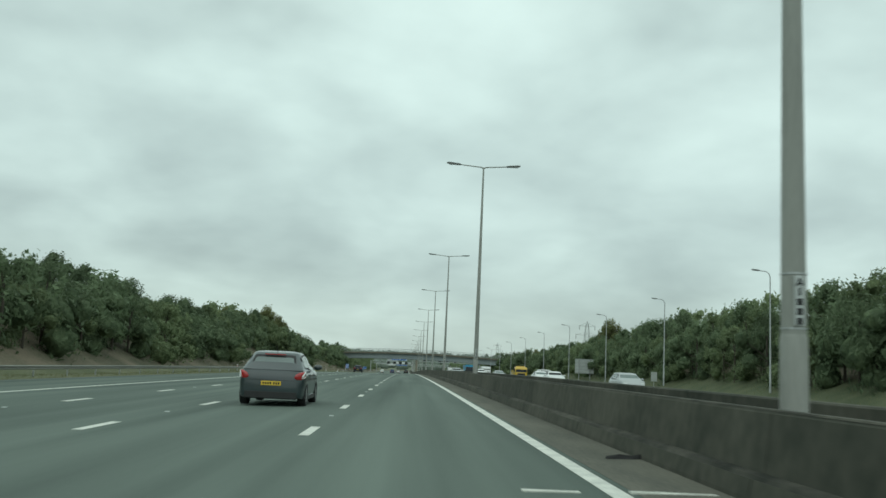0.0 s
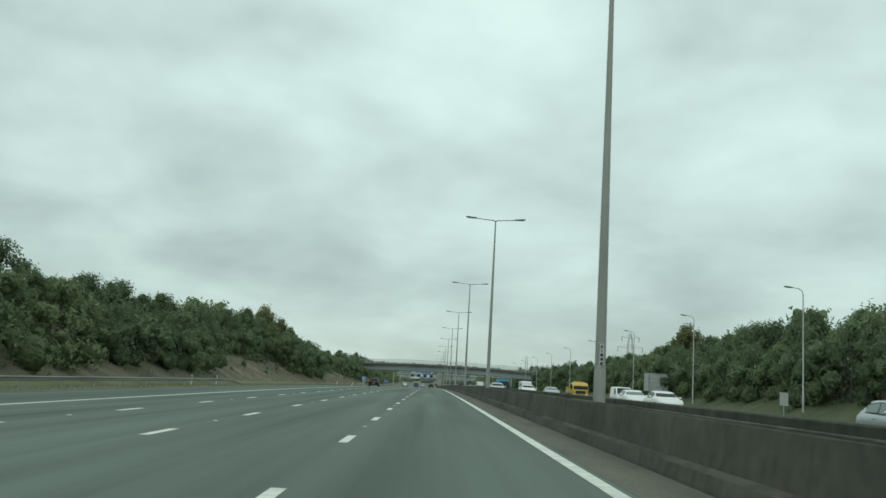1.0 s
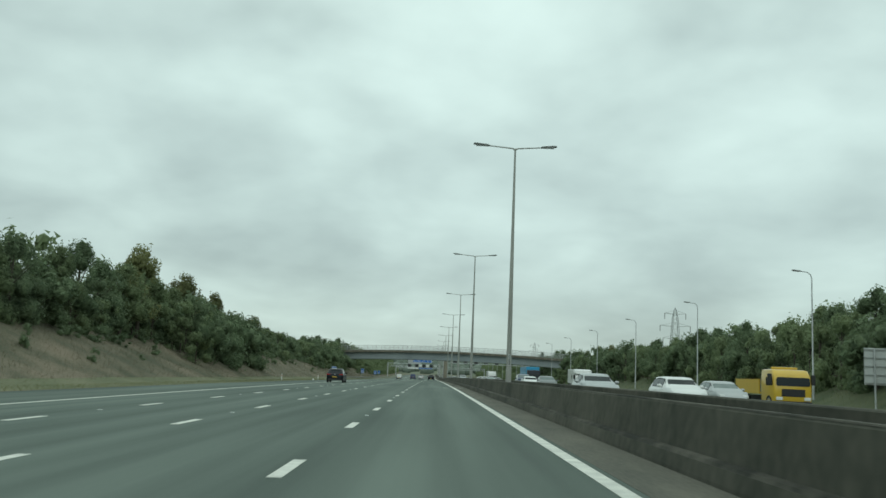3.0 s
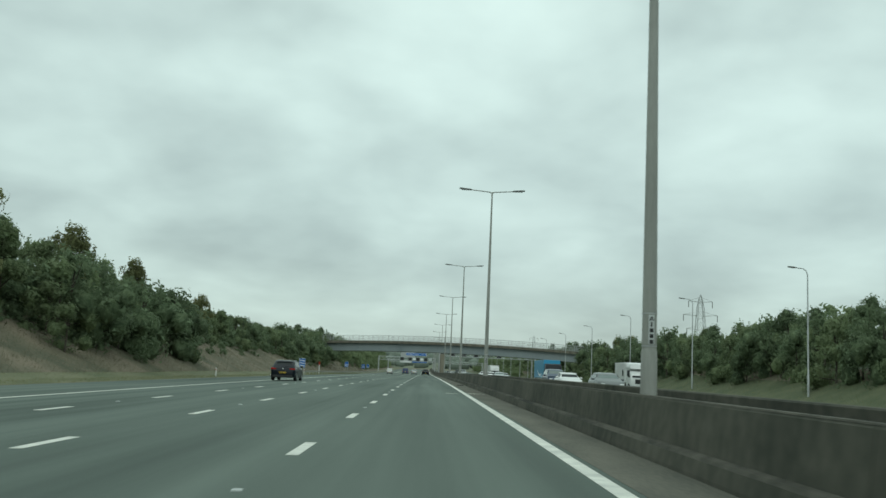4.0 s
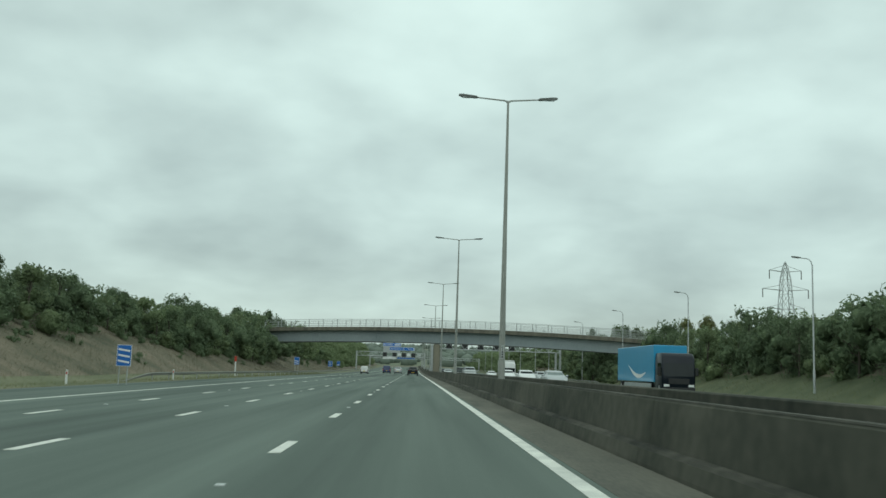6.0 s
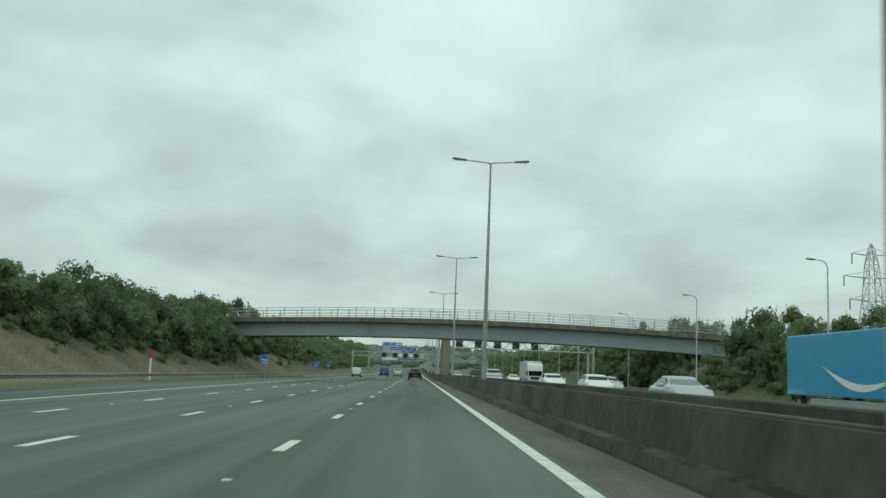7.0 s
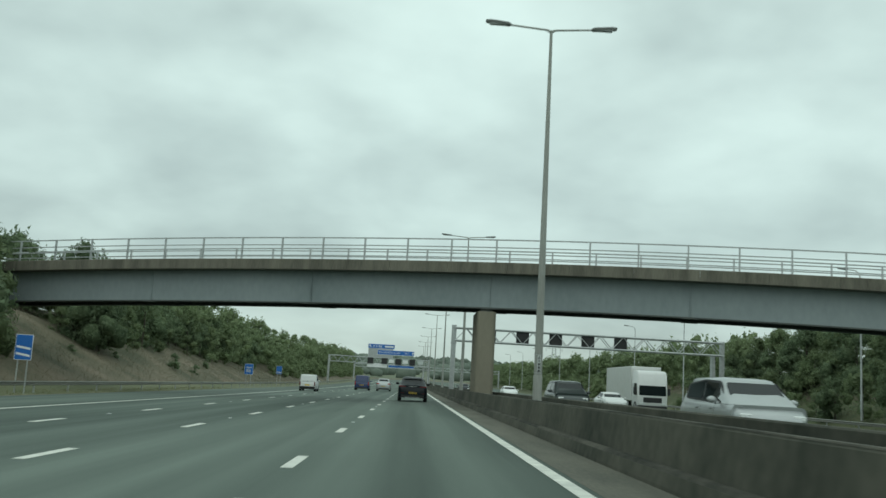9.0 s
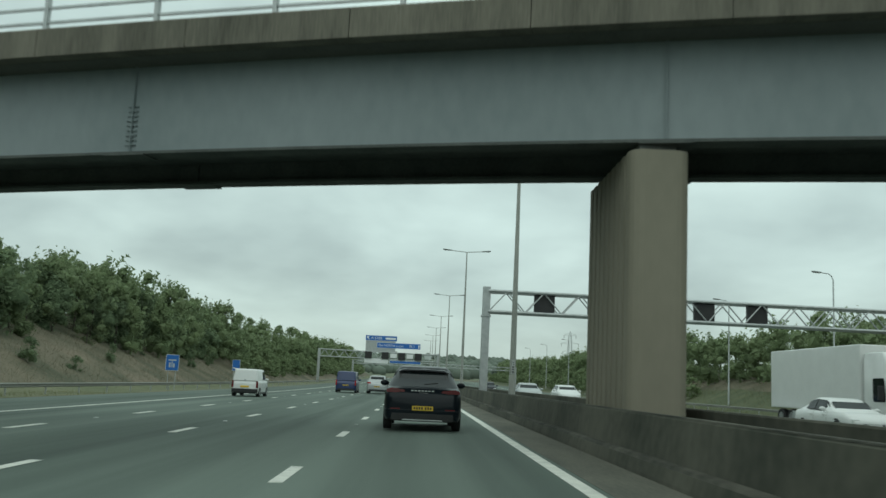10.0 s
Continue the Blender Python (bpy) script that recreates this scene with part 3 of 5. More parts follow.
PAINT = {
    "grey": paint("dark_grey_metallic_paint", (0.025, 0.041, 0.044), coat=0.8, metal=0.0), "black_blue": paint("blue_black_paint", (0.004, 0.009, 0.014), coat=0.3, metal=0.0, spec=0.15),
    "navy": paint("navy_paint", (0.004, 0.008, 0.014), coat=0.35, metal=0.0, spec=0.15), "white": paint("white_paint", (0.74, 0.75, 0.73), metal=0.0), "blue": paint("royal_blue_paint", (0.014, 0.034, 0.115), metal=0.0),
    "silver": paint("silver_paint", (0.42, 0.44, 0.44), metal=0.5), "mid_blue": paint("steel_blue_paint", (0.045, 0.070, 0.115)), "yellow": paint("ochre_yellow_paint", (0.62, 0.40, 0.03), metal=0.0),
    "mid_grey": paint("mid_grey_paint", (0.13, 0.145, 0.145)), "pale_blue": paint("pale_blue_paint", (0.03, 0.33, 0.58), metal=0.0), "dark_green": paint("dark_grey_green_paint", (0.03, 0.042, 0.04)),
}
GLASS = mat("tinted_car_glass", (0.010, 0.015, 0.016), (0.018, 0.024, 0.025), 1.0, 0.04, coat=0.0, spec=0.28)
# daylight seen through the windows is put into this glass's base colour
PALE_GLASS = mat("sky_lit_car_glass", (0.10, 0.135, 0.125), (0.17, 0.21, 0.20), 1.6, 0.05, coat=0.3, spec=0.5)
RUBBER = mat("tyre_rubber", (0.011, 0.011, 0.011), (0.022, 0.022, 0.022), 6, 0.8)
ALLOY = mat("silver_alloy", (0.32, 0.33, 0.33), (0.45, 0.46, 0.46), 4, 0.35, metal=0.7)
TRIM = mat("black_plastic_trim", (0.012, 0.013, 0.013), (0.022, 0.023, 0.023), 5, 0.55)
TAIL = mat("red_tail_lens", (0.30, 0.012, 0.012), (0.45, 0.02, 0.02), 8, 0.12, coat=0.8)
DARK_TAIL = mat("smoked_red_lens", (0.11, 0.008, 0.012), (0.17, 0.012, 0.016), 8, 0.12, coat=0.8)
CLEAR = mat("clear_lamp_lens", (0.62, 0.64, 0.62), (0.80, 0.82, 0.80), 8, 0.1, coat=0.8)
PLATE_Y = mat("yellow_number_plate", (0.72, 0.47, 0.03), (0.80, 0.54, 0.05), 6, 0.4)


def sharp(ob, angle=38):
    ob.data.shade_smooth()
    ob.data.set_sharp_from_angle(angle=radians(angle))
    return ob


def wheel(parent, x, y, r, w, side, alloy=True, spokes=10):
    tyre = bmesh.new()
    prof = ((0.60, -0.5), (0.93, -0.5), (0.99, -0.36), (1.0, 0.0), (0.99, 0.36), (0.93, 0.5), (0.66, 0.5), (0.60, 0.4))
    n = 26
    loft(tyre, [[(x + side * w * b, y + r * a * math.cos(2 * math.pi * i / n), r + r * a * math.sin(2 * math.pi * i / n)) for a, b in prof] for i in range(n + 1)], caps=False)
    bmesh.ops.remove_doubles(tyre, verts=tyre.verts, dist=0.0005)
    bmesh.ops.recalc_face_normals(tyre, faces=tyre.faces)
    wh = part("wheel", tyre, RUBBER, parent)
    rim = bmesh.new()
    tube(rim, (x + side * w * 0.28, y, r), (x + side * w * 0.34, y, r), r * 0.62, r * 0.62, 24)
    part("backing", rim, TRIM, wh)
    hub = bmesh.new()
    for i in range(spokes):
        a0 = 2 * math.pi * i / spokes
        half = math.pi / spokes * 0.62
        pts = [(x + side * w * 0.46, y + q * math.cos(a0 + s), r + q * math.sin(a0 + s)) for q, s in ((r * 0.12, -half * 1.6), (r * 0.61, -half), (r * 0.61, half), (r * 0.12, half * 1.6))]
        inner = [(x + side * w * 0.36, p[1], p[2]) for p in pts]
        loft(hub, [inner, pts])
    tube(hub, (x + side * w * 0.34, y, r), (x + side * w * 0.49, y, r), r * 0.16, r * 0.13, 14)
    for i in range(24):
        a, b = 2 * math.pi * i / 24, 2 * math.pi * (i + 1) / 24
        loft(hub, [[(x + side * w * u, y + q * math.cos(t), r + q * math.sin(t)) for u, q in ((0.36, r * 0.57), (0.47, r * 0.57), (0.47, r * 0.635), (0.36, r * 0.635))] for t in (a, b)], caps=False)
    bmesh.ops.recalc_face_normals(hub, faces=hub.faces)
    part("rim", hub, ALLOY, wh, "silver wheel trim")


def ring(hw, y0, y1, z, rc):
    """A rounded rectangle of half width hw from y0 to y1."""
    rc = min(rc, hw * 0.9, (y1 - y0) * 0.45)
    pts = []
    for cx, cy, a0 in ((hw - rc, y1 - rc, 0), (-hw + rc, y1 - rc, 90), (-hw + rc, y0 + rc, 180), (hw - rc, y0 + rc, 270)):
        for f in (0, 30, 60, 90):
            a = radians(a0 + f)
            pts.append((cx + rc * math.cos(a), cy + rc * math.sin(a), z))
    return pts


def make_car(name, label, colour, L, W, H, belt, hood, wheel_r, base, cabin, group="", glass=None, van=False, top=0.74, plate_z=0.56, low=0.22, alloys=10, category="car", plates=True, mirrors=True):
    """A road car, nose towards +y, on its wheels at the origin. cabin: (rear foot, rear top, front top, front foot) along y from the middle."""
    car = thing(name, label, category, group)
    body_m, glass = PAINT[colour], glass or GLASS
    hw = W / 2
    yr0, yr1, yf1, yf0 = cabin
    # lower body, lofted from tail to nose
    tail, nose = -L / 2, L / 2
    st = [(tail, 0.80, low + 0.10, belt * 0.76), (tail + 0.025, 0.88, low + 0.05, belt * 0.86), (tail + 0.10, 0.95, low + 0.02, belt * 0.955), (tail + 0.32, 0.99, low, belt), (yr0 + 0.5, 1.0, low, belt + 0.015),
          (0.0, 1.0, low, belt), (yf0 - 0.4, 1.0, low, belt - 0.01), (yf0 + 0.05, 0.995, low, belt - 0.03), ((yf0 + nose) / 2, 0.98, low, hood + 0.03), (nose - 0.32, 0.945, low, hood - 0.05), (nose - 0.12, 0.86, low + 0.02, hood - 0.14), (nose - 0.02, 0.76, low + 0.08, hood - 0.24), (nose, 0.70, low + 0.14, hood - 0.30)]
    secs = []
    for y, f, z0, z1 in st:
        w, h = hw * f, z1 - z0
        half = [(w * 0.93, z0), (w * 0.985, z0 + h * 0.12), (w * 0.99, z0 + h * 0.30), (w, z0 + h * 0.55), (w * 0.985, z0 + h * 0.80), (w * 0.955, z0 + h * 0.93), (w * 0.90, z1), (w * 0.5, z1 + 0.012)]
        secs.append([(x, y, z) for x, z in half] + [(-x, y, z) for x, z in reversed(half)])
    bm = loft(bmesh.new(), secs)
    bmesh.ops.recalc_face_normals(bm, faces=bm.faces)
    sharp(part("body", bm, body_m, car))
    # upper body with the roof
    wb, wt = hw * 0.925, hw * (0.86 if van else top)

    def wx(v):
        return wb + (wt - wb) * v ** 1.25

    def yr(v):
        return yr0 + (yr1 - yr0) * v ** 1.1

    def yf(v):
        return yf0 + (yf1 - yf0) * v ** 0.95

    zb, zt = belt - 0.02, H - 0.07
    ym, half_len = (yr1 + yf1) / 2 - 0.05, (yf1 - yr1) / 2
    bow = 0.0 if van else 0.055

    def arched(pts, v):
        """Bows the roofline down towards both of its ends."""
        return [(x, y, z - bow * v * min(1.6, abs((y - ym) / half_len)) ** 2) for x, y, z in pts]

    lay = [arched(ring(wx(v), yr(v), yf(v), zb + (zt - zb) * v, (0.14 + 0.14 * v) if not van else 0.10 + 0.12 * v), v) for v in (0, 0.25, 0.5, 0.75, 0.92, 1.0)]
    lay.append(arched(ring(wx(1) * 0.955, yr(1) + 0.035, yf(1) - 0.05, H - 0.035, 0.28), 1))
    lay.append(arched(ring(wx(1) * 0.85, yr(1) + 0.11, yf(1) - 0.16, H - 0.014, 0.28), 1))
    lay.append(arched(ring(wx(1) * 0.55, yr(1) + 0.36, yf(1) - 0.5, H, 0.28), 1))
    bm = loft(bmesh.new(), lay)
    bmesh.ops.recalc_face_normals(bm, faces=bm.faces)
    sharp(part("roof", bm, body_m, car), 45)

    def zv(v):
        return zb + (zt - zb) * v

    def side_panel(nm, outline, material, lift=0.006, parent=car, r=0.1):
        for s in (-1, 1):
            pts = arched([(s * (wx(v) + lift), y, zv(v)) for y, v in rounded(outline, r)], 0.8)
            part(nm, panel(pts, (s, 0, 0)), material, parent)

    def end_panel(nm, outline, material, fn, push, lift=0.006, parent=car):
        d = -lift if push[1] < 0 else lift
        pts = arched([(x, fn(v) + d, zv(v)) for x, v in rounded(outline, 0.09)], 0.6)
        return part(nm, panel(pts, push), material, parent)

    mid = (yr0 + yf0) / 2 - 0.1
    a = wx(0.5)
    if not van:
        # side windows follow the line of the roof, set in one dark frame
        side_panel("window_surround", [(yr(0.30) + 0.30, 0.20), (yr(0.80) + 0.14, 0.86), (mid - 0.15, 0.985), (yf(0.92) - 0.09, 0.97), (yf(0.12) - 0.12, 0.07), (mid, 0.07)], TRIM, 0.006, r=0.16)
        side_panel("rear_side_window", [(yr(0.30) + 0.40, 0.26), (yr(0.80) + 0.24, 0.80), (mid - 0.12, 0.92), (mid - 0.03, 0.92), (mid - 0.03, 0.155)], glass, 0.012, r=0.14)
        side_panel("front_side_window", [(mid + 0.035, 0.15), (mid + 0.035, 0.92), (yf(0.92) - 0.20, 0.89), (yf(0.18) - 0.32, 0.145)], glass, 0.012)
        side_panel("window_pillar", [(yf(0.5) - 0.50, 0.05), (yf(0.5) - 0.46, 0.72), (yf(0.5) - 0.43, 0.72), (yf(0.5) - 0.45, 0.05)], TRIM, 0.016, r=0.01)
        # black window frame, deeper at the top as painted shade below the spoiler
        end_panel("rear_window_frame", [(-a * 0.86, 0.10), (-a * 0.74, 0.97), (a * 0.74, 0.97), (a * 0.86, 0.10)], TRIM, yr, (0, -1, 0.3), 0.004)
        end_panel("rear_window", [(-a * 0.79, 0.17), (-a * 0.68, 0.84), (a * 0.68, 0.84), (a * 0.79, 0.17)], glass, yr, (0, -1, 0.3), 0.010)
    else:
        side_panel("front_side_window", [(yf0 - 1.35, 0.10), (yf0 - 1.35, 0.90), (yf(0.9) - 0.2, 0.90), (yf(0.10) - 0.28, 0.10)], glass)
    end_panel("windscreen", [(-a * 0.90, 0.08), (-a * 0.80, 0.93), (a * 0.80, 0.93), (a * 0.90, 0.08)], glass, yf, (0, 1, 0.5))
    # wheels with dark arches
    ry = -base / 2 - 0.02
    fy = base / 2 - 0.02
    for s in (-1, 1):
        for y in (ry, fy):
            arch = bmesh.new()
            n = 18
            pts = [(s * (hw * 0.992), y + (wheel_r + 0.065) * math.cos(math.pi * i / n), wheel_r + (wheel_r + 0.065) * math.sin(math.pi * i / n)) for i in range(n + 1)]
            pts += [(s * hw * 0.992, y - wheel_r - 0.065, low + 0.01), (s * hw * 0.992, y + wheel_r + 0.065, low + 0.01)]
            part("wheel_arch", panel(pts, (s, 0, 0), 0.10), TRIM, car)
            wheel(car, s * (hw - 0.10), y, wheel_r, 0.215, s, spokes=alloys)
        part("sill", boxed(min(s * hw * 0.93, s * hw * 0.995), max(s * hw * 0.93, s * hw * 0.995), ry + wheel_r + 0.08, fy - wheel_r - 0.08, low - 0.03, low + 0.07, bevel=0.01), TRIM, car)
        for y in (mid - 0.02, mid + 1.05) if not van else (yf0 - 1.42, yf0 - 0.3):
            hb = belt - low
            edge = [(s * (hw * f + 0.0015), low + hb * q) for f, q in ((0.986, 0.14), (0.99, 0.30), (1.0, 0.55), (0.985, 0.80), (0.957, 0.92))]
            seam = loft(bmesh.new(), [[(x, y - 0.003, z) for x, z in edge] + [(x - s * 0.03, y - 0.003, z) for x, z in edge[::-1]], [(x, y + 0.003, z) for x, z in edge] + [(x - s * 0.03, y + 0.003, z) for x, z in edge[::-1]]])
            bmesh.ops.recalc_face_normals(seam, faces=seam.faces)
            part("door_gap", seam, TRIM, car)
        for y in (mid - 0.22, mid + 0.84) if not van else (yf0 - 1.30,):
            part("door_handle", boxed(min(s * hw * 0.98, s * (hw + 0.025)), max(s * hw * 0.98, s * (hw + 0.025)), y - 0.09, y + 0.09, belt - 0.16, belt - 0.125, bevel=0.008), body_m, car)
        if mirrors:
            mir = bmesh.new()
            bmesh.ops.create_icosphere(mir, subdivisions=2, radius=1.0, matrix=Matrix.Translation((s * (hw + 0.09), yf0 - 0.74, belt + 0.07)) @ Matrix.Diagonal((0.125, 0.075, 0.085, 1)))
            tube(mir, (s * hw * 0.93, yf0 - 0.70, belt + 0.02), (s * (hw + 0.04), yf0 - 0.73, belt + 0.04), 0.018)
            sharp(part("wing_mirror", mir, body_m, car), 60)
    # bumpers, plates, badges
    part("rear_valance", boxed(-hw * 0.80, hw * 0.80, tail - 0.004, tail + 0.2, low - 0.01, low + 0.20, bevel=0.03), TRIM, car)
    part("front_grille", boxed(-hw * 0.62, hw * 0.62, nose - 0.12, nose + 0.006, low + 0.05, low + 0.22, bevel=0.02), TRIM, car)
    part("upper_grille", boxed(-hw * 0.42, hw * 0.42, nose - 0.14, nose + 0.004, hood - 0.40, hood - 0.29, bevel=0.02), TRIM, car)
    for s in (-1, 1):
        x0, x1 = sorted((s * hw * 0.52, s * hw * 0.84))
        part("headlight", boxed(x0, x1, nose - 0.34, nose - 0.05, hood - 0.29, hood - 0.15, bevel=0.035), CLEAR, car)
    if plates:
        pl = part("number_plate", boxed(-0.26, 0.26, tail - 0.022, tail - 0.006, belt * plate_z, belt * plate_z + 0.11, bevel=0.004), PLATE_Y, car, "yellow number plate")
        for i in range(7):
            x = -0.20 + 0.062 * i + (0.03 if i > 3 else 0)
            part("character_bar", boxed(x - 0.02, x + 0.02, tail - 0.026, tail - 0.021, belt * plate_z + 0.025, belt * plate_z + 0.085), TRIM, pl)
        part("front_plate", boxed(-0.26, 0.26, nose + 0.004, nose + 0.02, low + 0.24, low + 0.35, bevel=0.004), WHITE, car)
    return car


def lamps(car, outline, y0, y1, material, nm="tail_light", grow=0.0):
    """A pair of lamp lenses: an outline of (x, z) on the tail, from y0 forward to y1."""
    for s in (-1, 1):
        bm = bmesh.new()
        loft(bm, [[(s * x, y0, z) for x, z in outline], [(s * (x + grow), y1, z) for x, z in outline]])
        bmesh.ops.recalc_face_normals(bm, faces=bm.faces)
        bmesh.ops.bevel(bm, geom=bm.edges[:], offset=0.012, segments=2, affect="EDGES")
        part(nm, bm, material, car)


def settle(car, x, y, yaw=0.0):
    car.matrix_basis = pose(x, y, road_z(y) + fall(x) + 0.004, math.degrees(math.atan((road_z(y + 1) - road_z(y - 1)) / 2)) * (1 if yaw == 0 else -1), 0, yaw)
    return car


# the sports utility car ahead in the outer lane
suv = make_car("sports_utility_car", "blue-black sports utility car with slim smoked tail lights", "black_blue", 4.68, 1.95, 1.65, 1.09, 0.98, 0.37, 2.81, (-2.08, -1.25, 0.45, 1.22), low=0.26, top=0.68, plate_z=0.475)
T = -2.34
lamps(suv, [(0.45, 0.965), (0.46, 1.01), (0.78, 1.055), (0.91, 1.02), (0.92, 0.945), (0.70, 0.935)], T + 0.01, T + 0.36, DARK_TAIL)
for i in range(7):
    part("badge_bar", boxed(-0.30 + i * 0.085, -0.245 + i * 0.085, T + 0.03, T + 0.10, 0.985, 1.012), CLEAR, suv)
part("badge_bar", boxed(-0.10, 0.13, T + 0.025, T + 0.09, 0.935, 0.955), CLEAR, suv)
part("tailgate_crease", boxed(-0.92, 0.92, T - 0.006, T + 0.03, 0.50, 0.53, bevel=0.008), PAINT["black_blue"], suv)
part("roof_spoiler", loft(bmesh.new(), [[(x, y, z - d) for y, z in ((-1.44, 1.505), (-1.41, 1.54), (-1.08, 1.585), (-1.08, 1.52))] for x, d in ((-0.64, 0.06), (-0.53, 0.015), (0, 0), (0.53, 0.015), (0.64, 0.06))]), PAINT["black_blue"], suv)
part("rear_wiper", tubes([((0.02, -2.06, 1.16), (0.36, -1.98, 1.20), 0.014)]), TRIM, suv)
for s in (-1, 1):
    part("exhaust", tubes([((s * 0.55, T - 0.01, 0.33), (s * 0.55, T + 0.1, 0.33), 0.055), ((s * 0.68, T - 0.01, 0.33), (s * 0.68, T + 0.1, 0.33), 0.055)], n=12), TRIM, suv)
    part("fog_reflector", boxed(s * 0.68 - 0.12, s * 0.68 + 0.12, T - 0.012, T + 0.05, 0.535, 0.56), DARK_TAIL, suv)
part("diffuser", boxed(-0.5, 0.5, T - 0.01, T + 0.1, 0.265, 0.30, bevel=0.01), GALV, suv, "silver lower diffuser strip")
settle(suv, -1.91, 380.45)

# the small hatchback being overtaken
hatch = make_car("hatchback", "dark grey hatchback with red claw-shaped tail lights", "grey", 3.97, 1.74, 1.46, 0.97, 0.90, 0.315, 2.54, (-1.88, -1.40, 0.10, 1.28), glass=PALE_GLASS, alloys=9, low=0.20, top=0.72)
T = -1.985
# the body's plan at the tail, from the back round the corner and along the side
CORNER = [(0.40, T), (0.68, T), (0.757, T + 0.03), (0.827, T + 0.12), (0.861, T + 0.32), (0.870, T + 0.80)]
RUN = [0.0]
for p, q in zip(CORNER, CORNER[1:]):
    RUN.append(RUN[-1] + math.dist(p, q))


def round_corner(a, z, side, lift):
    x, y = (float(np.interp(a, RUN, [p[i] for p in CORNER])) for i in (0, 1))
    back = max(0.0, z - 0.86) * 0.35
    f = min(1.0, max(0.0, (a - 0.25) / 0.3))
    return (side * (x + lift * f - back * 0.3), y - lift * (1 - f) + back * (1 - f), z)


def almond(outline, side, lift, depth=0.05):
    """A lens that lies round the corner of the tail; outline of rows: run, lower z, upper z."""
    rows = []
    for k in range(19):
        a = outline[0][0] + (outline[-1][0] - outline[0][0]) * k / 18
        lo, hi = (1.09 * float(np.interp(a, [o[0] for o in outline], [o[i] for o in outline])) for i in (1, 2))
        face = [round_corner(a, lo + (hi - lo) * f, side, lift + 0.012 * math.sin(math.pi * f)) for f in (0, 0.25, 0.5, 0.75, 1)]
        rows.append(face + [round_corner(a, hi, side, lift - depth), round_corner(a, lo, side, lift - depth)])
    bm = loft(bmesh.new(), rows)
    bmesh.ops.recalc_face_normals(bm, faces=bm.faces)
    return bm


for s in (-1, 1):
    tl = part("tail_light", almond([(0.20, 0.69, 0.72), (0.24, 0.655, 0.78), (0.34, 0.645, 0.825), (0.46, 0.665, 0.845), (0.56, 0.71, 0.85), (0.62, 0.75, 0.843), (0.66, 0.785, 0.825)], s, 0.012), TAIL, hatch, "red claw-shaped tail lens", smooth=True)
    part("clear_insert", almond([(0.40, 0.695, 0.725), (0.45, 0.715, 0.79), (0.52, 0.765, 0.825), (0.59, 0.792, 0.832), (0.65, 0.808, 0.824)], s, 0.026, 0.02), CLEAR, tl, smooth=True)
    part("lower_claw", almond([(0.40, 0.675, 0.692), (0.50, 0.69, 0.706), (0.60, 0.72, 0.732)], s, 0.026, 0.02), CLEAR, tl)
part("brake_light", boxed(-0.28, 0.28, -1.50, -1.44, 1.345, 1.37, bevel=0.006), TAIL, hatch, "high-level red brake light")
part("aerial", tubes([((0, -1.1, 1.42), (0, -1.40, 1.60), 0.009)]), TRIM, hatch)
part("tail_crease", boxed(-0.66, 0.66, T - 0.004, T + 0.03, 0.675, 0.687, bevel=0.004), TRIM, hatch)
for s in (-1, 1):
    part("side_trim", boxed(min(s * 0.855, s * 0.868), max(s * 0.855, s * 0.868), -0.35, 0.55, 0.285, 0.30, bevel=0.004), ALLOY, hatch, "bright lower door strip")
settle(hatch, -5.62, 26.6)

# the large utility car in the inside lane
tourer = make_car("utility_car", "navy large utility car with roof rails and silver wheels", "navy", 4.85, 1.96, 1.62, 1.05, 0.98, 0.385, 2.90, (-2.22, -1.72, 0.45, 1.20), low=0.27)
T = -2.425
lamps(tourer, [(0.50, 0.90), (0.50, 0.97), (0.84, 1.01), (0.95, 0.97), (0.94, 0.87), (0.74, 0.86)], T + 0.015, T + 0.40, TAIL)
part("badge", tubes([((0, T + 0.02, 0.94), (0, T + 0.08, 0.94), 0.05)], n=14), CLEAR, tourer)
for s in (-1, 1):
    part("roof_rail", tubes([((s * 0.64, -1.35, 1.52), (s * 0.64, -1.2, 1.595), 0.016), ((s * 0.64, -1.2, 1.595), (s * 0.64, 0.1, 1.605), 0.016), ((s * 0.64, 0.1, 1.605), (s * 0.64, 0.25, 1.53), 0.016)]), ALLOY, tourer)
part("roof_spoiler", loft(bmesh.new(), [[(x, y, z) for y, z in ((-1.86, 1.465), (-1.83, 1.50), (-1.45, 1.555), (-1.45, 1.49))] for x in (-0.60, 0, 0.60)]), PAINT["navy"], tourer)
part("rear_wiper", tubes([((0.0, -2.20, 1.12), (0.36, -2.14, 1.17), 0.012)]), TRIM, tourer)
settle(tourer, -13.1, 209.4 + 2.43)

# vans and cars further ahead
small_van = make_car("small_van", "white small panel van with black corner lamps", "white", 3.95, 1.70, 1.72, 1.02, 0.96, 0.30, 2.55, (-1.94, -1.86, 0.60, 1.20), van=True, plates=False, category="van")
lamps(small_van, [(0.70, 0.56), (0.70, 0.98), (0.80, 0.98), (0.82, 0.56)], -1.985, -1.85, DARK_TAIL)
part("badge", boxed(-0.05, 0.05, -1.985, -1.93, 1.0, 1.08), GALV, small_van)
part("rear_bumper", boxed(-0.80, 0.80, -2.01, -1.8, 0.26, 0.50, bevel=0.03), TRIM, small_van)
part("number_plate", boxed(-0.26, 0.26, -2.0, -1.96, 0.58, 0.69, bevel=0.004), PLATE_Y, small_van, "yellow number plate")
settle(small_van, -12.75, 414.4)
